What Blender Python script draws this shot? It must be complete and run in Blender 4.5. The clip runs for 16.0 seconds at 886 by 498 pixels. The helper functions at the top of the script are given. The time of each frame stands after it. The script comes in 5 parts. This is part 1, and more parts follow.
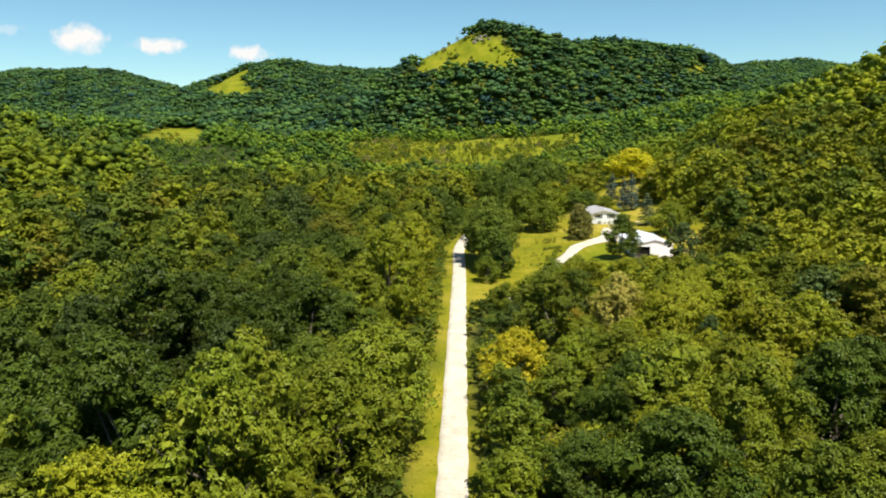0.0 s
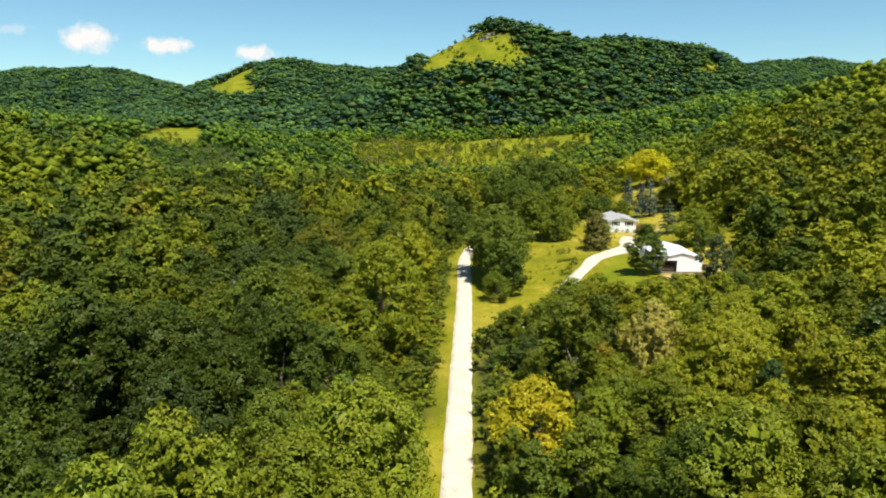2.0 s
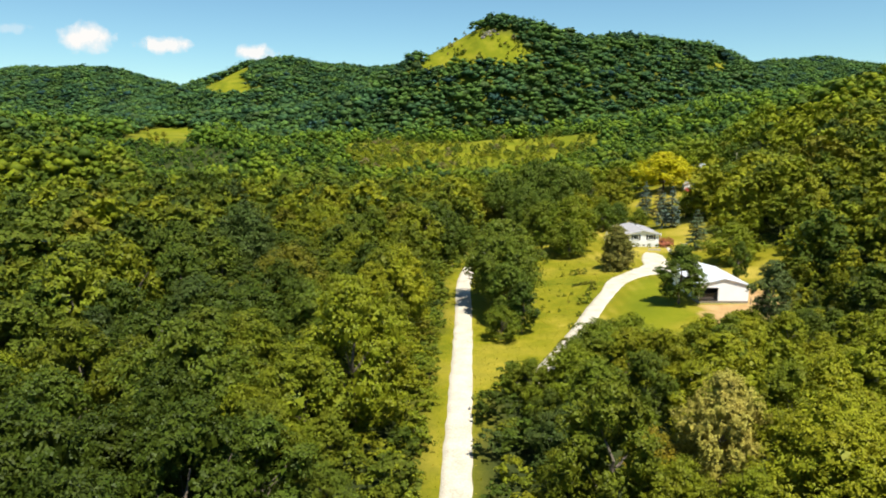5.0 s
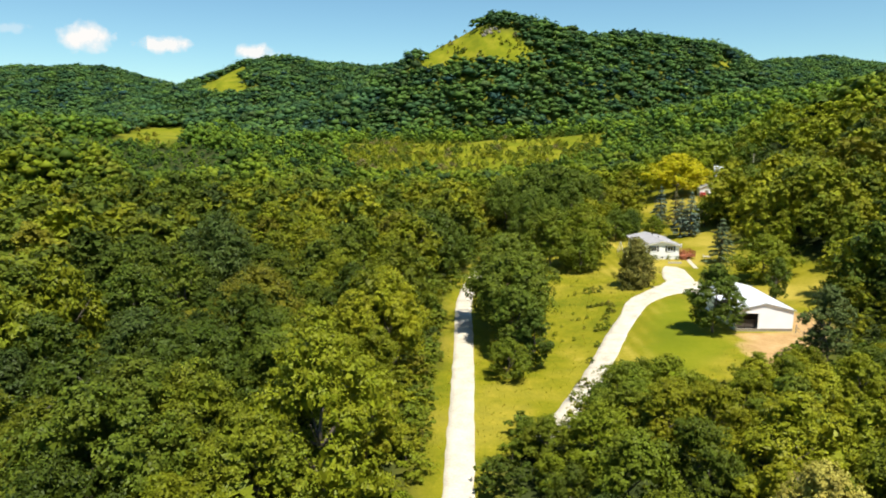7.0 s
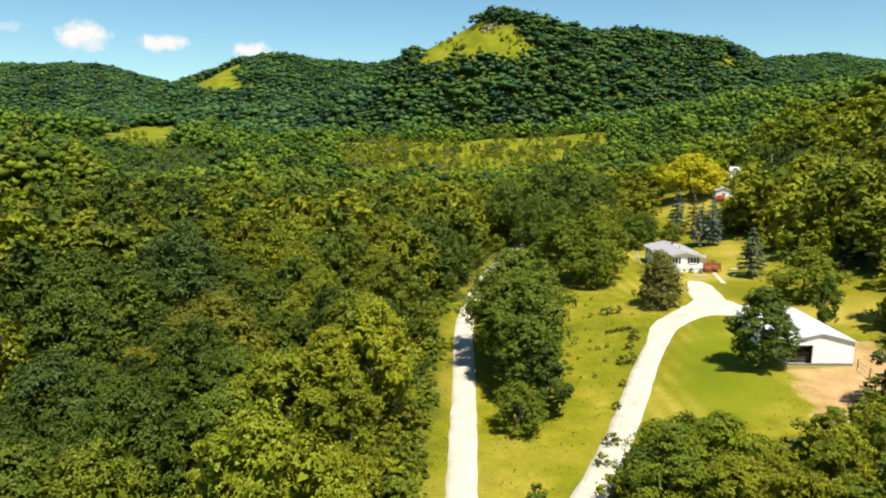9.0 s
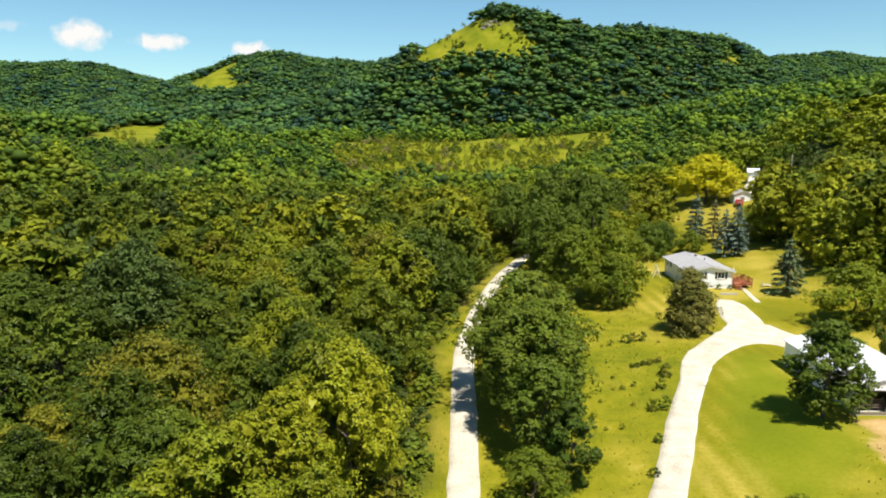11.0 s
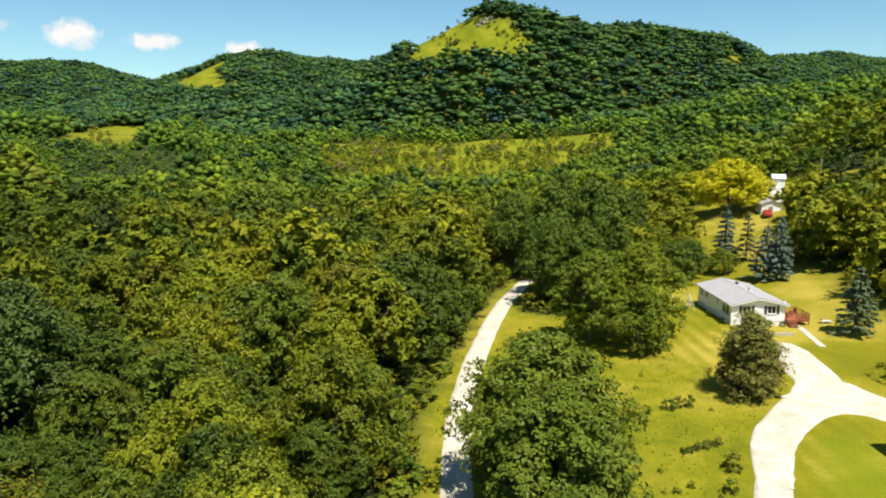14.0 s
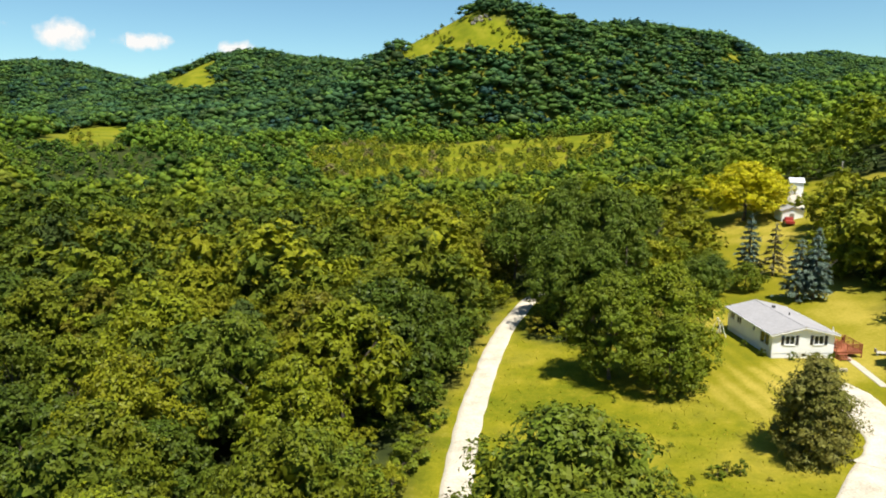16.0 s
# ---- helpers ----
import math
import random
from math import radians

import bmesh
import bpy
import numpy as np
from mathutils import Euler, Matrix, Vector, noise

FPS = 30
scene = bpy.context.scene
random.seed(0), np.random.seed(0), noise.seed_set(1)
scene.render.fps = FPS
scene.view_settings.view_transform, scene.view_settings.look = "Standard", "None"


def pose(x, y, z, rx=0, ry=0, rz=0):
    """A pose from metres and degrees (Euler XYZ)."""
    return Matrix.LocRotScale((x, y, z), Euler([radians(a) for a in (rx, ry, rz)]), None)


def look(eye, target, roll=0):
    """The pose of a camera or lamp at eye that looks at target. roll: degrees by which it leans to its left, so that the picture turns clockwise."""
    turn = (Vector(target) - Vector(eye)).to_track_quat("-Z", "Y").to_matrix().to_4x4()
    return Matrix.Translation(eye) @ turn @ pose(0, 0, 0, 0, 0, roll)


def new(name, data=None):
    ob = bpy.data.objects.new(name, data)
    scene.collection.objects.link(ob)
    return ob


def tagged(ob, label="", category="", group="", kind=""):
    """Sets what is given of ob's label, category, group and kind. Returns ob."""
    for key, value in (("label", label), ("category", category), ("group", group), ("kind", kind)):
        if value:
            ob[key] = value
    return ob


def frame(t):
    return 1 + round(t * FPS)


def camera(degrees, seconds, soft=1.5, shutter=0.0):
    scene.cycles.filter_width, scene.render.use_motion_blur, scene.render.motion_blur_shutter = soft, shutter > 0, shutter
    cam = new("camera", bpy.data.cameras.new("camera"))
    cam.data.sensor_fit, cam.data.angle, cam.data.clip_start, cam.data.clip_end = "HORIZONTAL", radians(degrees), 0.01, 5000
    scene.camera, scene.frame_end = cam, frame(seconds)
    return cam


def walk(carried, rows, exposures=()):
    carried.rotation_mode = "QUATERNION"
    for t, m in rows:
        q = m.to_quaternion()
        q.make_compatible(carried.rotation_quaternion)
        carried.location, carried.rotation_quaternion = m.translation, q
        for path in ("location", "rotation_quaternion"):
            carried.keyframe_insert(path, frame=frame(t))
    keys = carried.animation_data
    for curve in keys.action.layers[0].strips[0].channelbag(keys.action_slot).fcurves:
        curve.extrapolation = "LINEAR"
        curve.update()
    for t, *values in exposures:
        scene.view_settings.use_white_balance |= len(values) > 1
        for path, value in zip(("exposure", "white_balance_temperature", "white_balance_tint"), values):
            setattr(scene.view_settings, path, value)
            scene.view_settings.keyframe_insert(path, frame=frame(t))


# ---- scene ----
cam = camera(66.9, 16.0, soft=1.9)
METRES, EYE, TILT, LEAN, TURN = 110.0, 29.5, -10.4, 0.0, 0.0
ROWS = [
    (0.0, 0.0, 0.0, 0.0, 0.0, 0.0, 0.0),
    (0.5, 0.0013, 0.0311, 0.0058, 0.2, -0.01, -0.05),
    (1.0, 0.0026, 0.062, 0.0114, 0.44, -0.0, -0.11),
    (1.5, 0.0039, 0.0924, 0.0169, 0.5, -0.0, -0.14),
    (2.0, 0.0049, 0.1229, 0.0223, 0.55, -0.0, -0.17),
    (2.5, 0.0063, 0.1533, 0.0278, 0.61, -0.02, -0.18),
    (3.0, 0.0074, 0.1837, 0.0336, 0.6, -0.03, -0.19),
    (3.5, 0.0084, 0.2144, 0.0394, 0.58, -0.04, -0.19),
    (4.0, 0.0094, 0.2456, 0.0453, 0.58, -0.03, -0.19),
    (6.5, 0.0133, 0.4029, 0.0753, 0.66, -0.01, -0.19),
    (7.0, 0.0138, 0.4344, 0.0811, 0.64, -0.03, -0.2),
    (7.5, 0.0143, 0.4659, 0.0868, 0.63, -0.06, -0.18),
    (8.0, 0.0145, 0.4977, 0.0923, 0.6, -0.07, -0.17),
    (8.5, 0.0148, 0.5295, 0.0976, 0.57, -0.1, -0.16),
    (9.0, 0.0151, 0.5611, 0.103, 0.56, -0.14, -0.16),
    (11.5, 0.0179, 0.7139, 0.1286, 0.45, -0.19, -0.14),
    (12.0, 0.0186, 0.7441, 0.1341, 0.37, -0.21, -0.14),
    (12.5, 0.0191, 0.7745, 0.1397, 0.32, -0.2, -0.14),
    (13.0, 0.0201, 0.8049, 0.1459, 0.28, -0.18, -0.15),
    (13.5, 0.0212, 0.8349, 0.1518, 0.2, -0.16, -0.15),
    (14.0, 0.0221, 0.8657, 0.1573, 0.06, -0.14, -0.12),
    (14.5, 0.0227, 0.8949, 0.163, -0.12, -0.14, -0.07),
    (15.0, 0.0228, 0.9244, 0.1688, -0.29, -0.18, -0.02),
    (15.5, 0.0232, 0.9535, 0.1744, -0.36, -0.16, -0.01),
    (16.0, 0.0234, 0.9834, 0.179, -0.41, -0.12, 0.02),
]
walk(cam, [(t, pose(0, 0, EYE, TILT, LEAN, TURN) @ pose(METRES * x, METRES * y, METRES * z, 90 + pitch, roll, yaw)) for t, x, y, z, yaw, pitch, roll in ROWS], [(0.0, 0.775, 6500, 8)])

# ---- light ----
SUN_EL, SUN_AZ = 66.0, 147.0          # degrees; azimuth clockwise from straight ahead (+y)
world = bpy.data.worlds.new("sky")
scene.world = world
world.use_nodes = True
wn, wl = world.node_tree.nodes, world.node_tree.links
sky = wn.new("ShaderNodeTexSky")
sky.sky_type, sky.sun_disc = "NISHITA", False
sky.sun_elevation, sky.sun_rotation = radians(SUN_EL), radians(SUN_AZ)
sky.altitude, sky.air_density, sky.dust_density, sky.ozone_density = 400, 1.0, 0.0, 3.0
wn["Background"].inputs["Strength"].default_value = 0.073
tone = wn.new("ShaderNodeMix")
tone.data_type, tone.blend_type = "RGBA", "MULTIPLY"
tone.inputs["Factor"].default_value, tone.inputs["B"].default_value = 1.0, (0.84, 1.055, 1.035, 1)
wl.new(sky.outputs["Color"], tone.inputs["A"])
wl.new(tone.outputs["Result"], wn["Background"].inputs["Color"])
sun_data = bpy.data.lights.new("sun", "SUN")
sun_data.energy, sun_data.angle, sun_data.color = 5.0, radians(0.5), (1.0, 0.95, 0.86)
sun = new("sun", sun_data)
_d = Vector((math.cos(radians(SUN_EL)) * math.sin(radians(SUN_AZ)), math.cos(radians(SUN_EL)) * math.cos(radians(SUN_AZ)), math.sin(radians(SUN_EL))))
sun.matrix_world = look(_d * 300 + Vector((0, 150, 0)), (0, 150, 0))


# ---- materials ----
def material(name):
    m = bpy.data.materials.new(name)
    m.use_nodes = True
    n, l = m.node_tree.nodes, m.node_tree.links
    return m, n, l, n["Principled BSDF"]


def noise_node(n, l, scale, detail=4.0, coords=None, rough=0.55):
    t = n.new("ShaderNodeTexNoise")
    t.inputs["Scale"].default_value, t.inputs["Detail"].default_value, t.inputs["Roughness"].default_value = scale, detail, rough
    if coords:
        l.new(coords, t.inputs["Vector"])
    return t


def ramp(n, l, source, stops):
    r = n.new("ShaderNodeValToRGB")
    e = r.color_ramp.elements
    while len(e) < len(stops):
        e.new(0.5)
    for el, (p, c) in zip(e, stops):
        el.position, el.color = p, (*c, 1)
    l.new(source, r.inputs["Fac"])
    return r


def mixed(n, l, fac, a, b, mode="MIX"):
    m = n.new("ShaderNodeMix")
    m.data_type, m.blend_type = "RGBA", mode
    for socket, value in ((m.inputs["Factor"], fac), (m.inputs["A"], a), (m.inputs["B"], b)):
        if isinstance(value, (int, float)):
            socket.default_value = value
        elif isinstance(value, tuple):
            socket.default_value = (*value, 1)
        else:
            l.new(value, socket)
    return m.outputs["Result"]


def maths(n, l, op, a, b=0.0):
    m = n.new("ShaderNodeMath")
    m.operation = op
    for i, value in enumerate((a, b)):
        if isinstance(value, (int, float)):
            m.inputs[i].default_value = value
        else:
            l.new(value, m.inputs[i])
    return m.outputs[0]


def bump(n, l, bsdf, height, strength, distance=0.05):
    b = n.new("ShaderNodeBump")
    b.inputs["Strength"].default_value, b.inputs["Distance"].default_value = strength, distance
    l.new(height, b.inputs["Height"])
    l.new(b.outputs["Normal"], bsdf.inputs["Normal"])


def surface(name, dark, light, scale, rough=0.7, metal=0.0, bumpy=0.3, coarse=0.4):
    """A surface between two colours, varied at a fine and a coarse scale."""
    m, n, l, p = material(name)
    pos = n.new("ShaderNodeNewGeometry").outputs["Position"]
    fine, wide = noise_node(n, l, scale, 5, pos), noise_node(n, l, scale * 0.12, 3, pos)
    f = maths(n, l, "ADD", maths(n, l, "MULTIPLY", fine.outputs["Fac"], 1 - coarse), maths(n, l, "MULTIPLY", wide.outputs["Fac"], coarse))
    l.new(ramp(n, l, f, [(0.32, dark), (0.68, light)]).outputs["Color"], p.inputs["Base Color"])
    p.inputs["Roughness"].default_value, p.inputs["Metallic"].default_value = rough, metal
    bump(n, l, p, fine.outputs["Fac"], bumpy)
    return m


def leaf_material(name, per_object, near=True):
    """Leaves: the tree's own tint, varied leaf by leaf, with light that shines through."""
    m, n, l, p = material(name)
    if per_object:
        tint = n.new("ShaderNodeObjectInfo").outputs["Color"]
    else:
        a = n.new("ShaderNodeAttribute")
        a.attribute_name = "tint"
        tint = a.outputs["Color"]
    geo = n.new("ShaderNodeNewGeometry")
    patch = noise_node(n, l, 0.45, 2, geo.outputs["Position"])
    grain = noise_node(n, l, 2.3 if near else 0.35, 3, geo.outputs["Position"], 0.7)
    v = n.new("ShaderNodeHueSaturation")
    l.new(tint, v.inputs["Color"])
    l.new(maths(n, l, "ADD", maths(n, l, "MULTIPLY", patch.outputs["Fac"], 0.06), 0.470), v.inputs["Hue"])
    each = maths(n, l, "ADD", maths(n, l, "MULTIPLY", geo.outputs["Random Per Island"], 0.50 if near else 0.25), 0.69 if near else 0.82)
    l.new(maths(n, l, "ADD", each, maths(n, l, "MULTIPLY", maths(n, l, "SUBTRACT", grain.outputs["Fac"], 0.42), 0.8 if near else 0.5)), v.inputs["Value"])
    l.new(v.outputs["Color"], p.inputs["Base Color"])
    p.inputs["Roughness"].default_value = 0.48
    p.inputs["Specular IOR Level"].default_value = 0.10 if near else 0.04
    if near and not per_object:
        bump(n, l, p, noise_node(n, l, 1.5, 3, geo.outputs["Position"], 0.75).outputs["Fac"], 0.7, 0.8)
    tr = n.new("ShaderNodeBsdfTranslucent")
    l.new(mixed(n, l, 1.0, v.outputs["Color"], (1.0, 1.0, 0.45), "MULTIPLY"), tr.inputs["Color"])
    mix = n.new("ShaderNodeMixShader")
    mix.inputs["Fac"].default_value = 0.15
    l.new(p.outputs["BSDF"], mix.inputs[1])
    l.new(tr.outputs["BSDF"], mix.inputs[2])
    l.new(mix.outputs["Shader"], n["Material Output"].inputs["Surface"])
    return m


def ground_material():
    """Rough field grass, with mown lawn (red), bare dirt (green) and shade-darkened woodland floor (blue) where the
    cover says so.
    """
    m, n, l, p = material("grassland")
    pos = n.new("ShaderNodeNewGeometry").outputs["Position"]
    a = n.new("ShaderNodeAttribute")
    a.attribute_name = "cover"
    sep = n.new("ShaderNodeSeparateColor")
    l.new(a.outputs["Color"], sep.inputs["Color"])
    fine, mid, wide = noise_node(n, l, 3.0, 6, pos, 0.7), noise_node(n, l, 0.45, 5, pos), noise_node(n, l, 0.07, 4, pos)
    f = maths(n, l, "ADD", maths(n, l, "MULTIPLY", fine.outputs["Fac"], 0.45), maths(n, l, "MULTIPLY", mid.outputs["Fac"], 0.55))
    field = ramp(n, l, f, [(0.32, (0.070, 0.090, 0.004)), (0.46, (0.175, 0.178, 0.007)), (0.58, (0.28, 0.240, 0.014)), (0.70, (0.44, 0.345, 0.070))]).outputs["Color"]
    drift = ramp(n, l, wide.outputs["Fac"], [(0.38, (0.10, 0.122, 0.005)), (0.49, (0.205, 0.190, 0.008)), (0.62, (0.39, 0.295, 0.045))]).outputs["Color"]
    field = mixed(n, l, 0.45, field, drift)
    field = mixed(n, l, 1.0, field, (0.82, 0.84, 0.74), "MULTIPLY")
    # mown lawn, in swaths
    sx = n.new("ShaderNodeSeparateXYZ")
    l.new(pos, sx.inputs["Vector"])
    along = maths(n, l, "ADD", maths(n, l, "MULTIPLY", sx.outputs["X"], 2.9), maths(n, l, "MULTIPLY", sx.outputs["Y"], 0.10))
    along = maths(n, l, "ADD", along, maths(n, l, "MULTIPLY", mid.outputs["Fac"], 1.4))
    swath = maths(n, l, "MULTIPLY", maths(n, l, "MULTIPLY", maths(n, l, "SINE", along), maths(n, l, "LESS_THAN", sx.outputs["X"], 40.5)), maths(n, l, "MULTIPLY", wide.outputs["Fac"], 0.075))
    lf = maths(n, l, "ADD", maths(n, l, "ADD", maths(n, l, "MULTIPLY", wide.outputs["Fac"], 0.7), maths(n, l, "MULTIPLY", fine.outputs["Fac"], 0.3)), swath)
    lawn = ramp(n, l, lf, [(0.30, (0.10, 0.112, 0.004)), (0.48, (0.182, 0.164, 0.007)), (0.64, (0.35, 0.275, 0.045))]).outputs["Color"]
    lush = ramp(n, l, maths(n, l, "SUBTRACT", lf, swath), [(0.30, (0.080, 0.106, 0.004)), (0.50, (0.138, 0.156, 0.005)), (0.70, (0.215, 0.205, 0.012))]).outputs["Color"]
    lawn = mixed(n, l, a.outputs["Alpha"], lawn, lush)
    dirt = ramp(n, l, f, [(0.30, (0.26, 0.15, 0.055)), (0.55, (0.42, 0.27, 0.12)), (0.75, (0.54, 0.39, 0.22))]).outputs["Color"]
    # Woodland floor litter, darker than litter is, to deepen the shade under trees.
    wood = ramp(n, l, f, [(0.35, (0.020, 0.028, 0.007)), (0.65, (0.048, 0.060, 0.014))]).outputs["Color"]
    c = mixed(n, l, sep.outputs["Red"], field, lawn)
    edge = maths(n, l, "ADD", sep.outputs["Green"], maths(n, l, "MULTIPLY", maths(n, l, "SUBTRACT", mid.outputs["Fac"], 0.5), 0.9))
    edge = maths(n, l, "MULTIPLY", maths(n, l, "SUBTRACT", edge, 0.4), 5.0)
    clampd = n.new("ShaderNodeClamp")
    l.new(edge, clampd.inputs["Value"])
    c = mixed(n, l, maths(n, l, "MULTIPLY", clampd.outputs["Result"], sep.outputs["Green"]), c, dirt)
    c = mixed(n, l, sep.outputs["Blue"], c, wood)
    l.new(c, p.inputs["Base Color"])
    p.inputs["Roughness"].default_value = 0.9
    p.inputs["Specular IOR Level"].default_value = 0.1
    bump(n, l, p, f, 0.6, 0.25)
    return m


def siding_material(name, dark, light, pitch, axis="Z"):
    """Painted boards or ribbed sheet: fine lines every pitch metres."""
    m, n, l, p = material(name)
    pos = n.new("ShaderNodeNewGeometry").outputs["Position"]
    s = n.new("ShaderNodeSeparateXYZ")
    l.new(pos, s.inputs["Vector"])
    saw = maths(n, l, "FRACT", maths(n, l, "DIVIDE", s.outputs[axis], pitch))
    grime = noise_node(n, l, 0.8, 5, pos)
    l.new(ramp(n, l, grime.outputs["Fac"], [(0.3, dark), (0.65, light)]).outputs["Color"], p.inputs["Base Color"])
    p.inputs["Roughness"].default_value = 0.5
    bump(n, l, p, saw, 0.5, 0.02)
    return m


M_LEAF, M_LEAVES, M_CANOPY = leaf_material("leaf", True), leaf_material("leaves", False), leaf_material("far_leaves", False, near=False)
M_GROUND = ground_material()
M_BARK = surface("bark", (0.06, 0.045, 0.03), (0.20, 0.16, 0.12), 6.0, 0.9)
M_DEADWOOD = surface("dead_wood", (0.12, 0.105, 0.085), (0.27, 0.24, 0.20), 5.0, 0.85)
M_GRAVEL = surface("gravel", (0.34, 0.295, 0.22), (0.60, 0.54, 0.435), 5.0, 0.9, bumpy=0.6, coarse=0.5)
M_CONCRETE = surface("concrete", (0.34, 0.30, 0.24), (0.52, 0.47, 0.39), 4.0, 0.85)
M_SIDING = siding_material("white_siding", (0.86, 0.86, 0.87), (0.93, 0.93, 0.93), 0.12)
M_TRIM = surface("white_trim", (0.68, 0.68, 0.68), (0.82, 0.82, 0.81), 3.0, 0.5, bumpy=0.05)
M_SHINGLE = surface("grey_shingle", (0.26, 0.245, 0.245), (0.34, 0.325, 0.325), 3.0, 0.85)
M_METAL_ROOF = surface("painted_metal_roof", (0.52, 0.53, 0.55), (0.68, 0.69, 0.71), 0.9, 0.45, bumpy=0.05)
M_BARN_WALL = siding_material("white_ribbed_sheet", (0.86, 0.86, 0.87), (0.93, 0.93, 0.93), 0.23, "X")
M_SHUTTER = surface("black_shutter", (0.015, 0.015, 0.018), (0.04, 0.04, 0.045), 6.0, 0.5)
M_REDWOOD = surface("red_stained_wood", (0.20, 0.055, 0.022), (0.36, 0.12, 0.05), 5.0, 0.7)
M_GREYWOOD = surface("weathered_wood", (0.16, 0.13, 0.10), (0.34, 0.29, 0.23), 6.0, 0.85)
M_DARKWOOD = surface("dark_board", (0.05, 0.04, 0.03), (0.12, 0.09, 0.07), 6.0, 0.85)
M_SKIRT = surface("pale_skirting", (0.74, 0.74, 0.75), (0.86, 0.86, 0.86), 3.0, 0.6)
M_ROCK = surface("rock", (0.10, 0.085, 0.06), (0.27, 0.24, 0.19), 0.8, 0.9, bumpy=0.8)
M_RED = surface("red_paint", (0.28, 0.03, 0.02), (0.42, 0.06, 0.045), 2.0, 0.4, bumpy=0.05)
M_IRON = surface("dark_iron", (0.04, 0.04, 0.04), (0.12, 0.11, 0.10), 6.0, 0.5, 0.6)
M_GLASS, _n, _l, _p = material("window_glass")
_p.inputs["Base Color"].default_value = (0.02, 0.025, 0.03, 1)
_p.inputs["Roughness"].default_value = 0.08


# ---- mesh helpers ----
def mesh_of(name, verts, faces, mat, smooth=False):
    me = bpy.data.meshes.new(name)
    me.from_pydata([tuple(v) for v in verts], [], faces)
    me.materials.append(mat)
    if smooth:
        me.polygons.foreach_set("use_smooth", [True] * len(me.polygons))
    return me


def quad_mesh(name, verts, quads, mat, tint=None):
    """A large mesh of three- or four-cornered faces from arrays, with one tint a corner point."""
    me = bpy.data.meshes.new(name)
    me.vertices.add(len(verts))
    me.vertices.foreach_set("co", np.asarray(verts, np.float32).ravel())
    me.loops.add(quads.size)
    me.loops.foreach_set("vertex_index", np.asarray(quads, np.int32).ravel())
    me.polygons.add(len(quads))
    me.polygons.foreach_set("loop_start", np.arange(0, quads.size, quads.shape[1], dtype=np.int32))
    if tint is not None:
        at = me.attributes.new("tint", "FLOAT_COLOR", "POINT")
        at.data.foreach_set("color", np.column_stack([tint, np.ones(len(tint))]).astype(np.float32).ravel())
    me.materials.append(mat)
    me.update(calc_edges=True)
    return me


def part(name, bm, mat, parent, label=""):
    me = bpy.data.meshes.new(name)
    bm.to_mesh(me)
    bm.free()
    me.materials.append(mat)
    ob = new(name, me)
    ob.parent = parent
    if label:
        tagged(ob, label)
    return ob


def thing(name, at, label, category, group="", kind="", turn=0.0):
    ob = new(name)
    ob.matrix_basis = pose(*at, 0, 0, turn)
    return tagged(ob, label, category, group, kind)


def box(bm, x0, y0, z0, x1, y1, z1, bevel=0.0):
    vs = [bm.verts.new(c) for c in ((x0, y0, z0), (x1, y0, z0), (x1, y1, z0), (x0, y1, z0), (x0, y0, z1), (x1, y0, z1), (x1, y1, z1), (x0, y1, z1))]
    for f in ((3, 2, 1, 0), (4, 5, 6, 7), (0, 1, 5, 4), (1, 2, 6, 5), (2, 3, 7, 6), (3, 0, 4, 7)):
        bm.faces.new([vs[i] for i in f])
    if bevel:
        es = list({e for v in vs for e in v.link_edges})
        bmesh.ops.bevel(bm, geom=es, offset=bevel, segments=1, affect="EDGES")
    return bm


def boxes(*bs, bevel=0.0):
    bm = bmesh.new()
    for b in bs:
        box(bm, *b, bevel=bevel)
    return bm


def prism(bm, outline, y0, y1):
    """The outline, pairs of x and z, drawn out from y0 to y1."""
    a, b = [bm.verts.new((x, y0, z)) for x, z in outline], [bm.verts.new((x, y1, z)) for x, z in outline]
    bm.faces.new(a)
    bm.faces.new(b[::-1])
    for i in range(len(a)):
        j = (i + 1) % len(a)
        bm.faces.new((a[j], a[i], b[i], b[j]))
    bmesh.ops.recalc_face_normals(bm, faces=bm.faces[:])
    return bm


def tube(bm, points, radii, sides=6):
    """A tapered round limb along the points."""
    rings = []
    for i, p in enumerate(points):
        p = Vector(p)
        d = (Vector(points[min(i + 1, len(points) - 1)]) - Vector(points[max(i - 1, 0)])).normalized()
        u = d.orthogonal().normalized()
        w = d.cross(u)
        rings.append([bm.verts.new(p + radii[i] * (math.cos(6.2832 * k / sides) * u + math.sin(6.2832 * k / sides) * w)) for k in range(sides)])
    for r, s in zip(rings, rings[1:]):
        for k in range(sides):
            bm.faces.new((r[k], r[(k + 1) % sides], s[(k + 1) % sides], s[k]))
    bm.faces.new(rings[0][::-1])
    bm.faces.new(rings[-1])
    return bm


# ---- terrain ----
def ease(a, b, v):
    u = np.clip((np.asarray(v, float) - a) / (b - a), 0, 1)
    return u * u * (3 - 2 * u)


def ripple(x, y, size, seed=0.0):
    """Soft, uneven swell between -1 and 1."""
    a, b = x / size, y / size
    return (np.sin(1.7 * a + 0.9 * b + seed) + np.sin(-1.1 * a + 1.9 * b + 2.1 * seed + 1.3) + np.sin(2.3 * a - 0.7 * b + 0.7 * seed + 4.0) + np.sin(0.6 * a + 2.9 * b + 1.9 * seed)) / 4


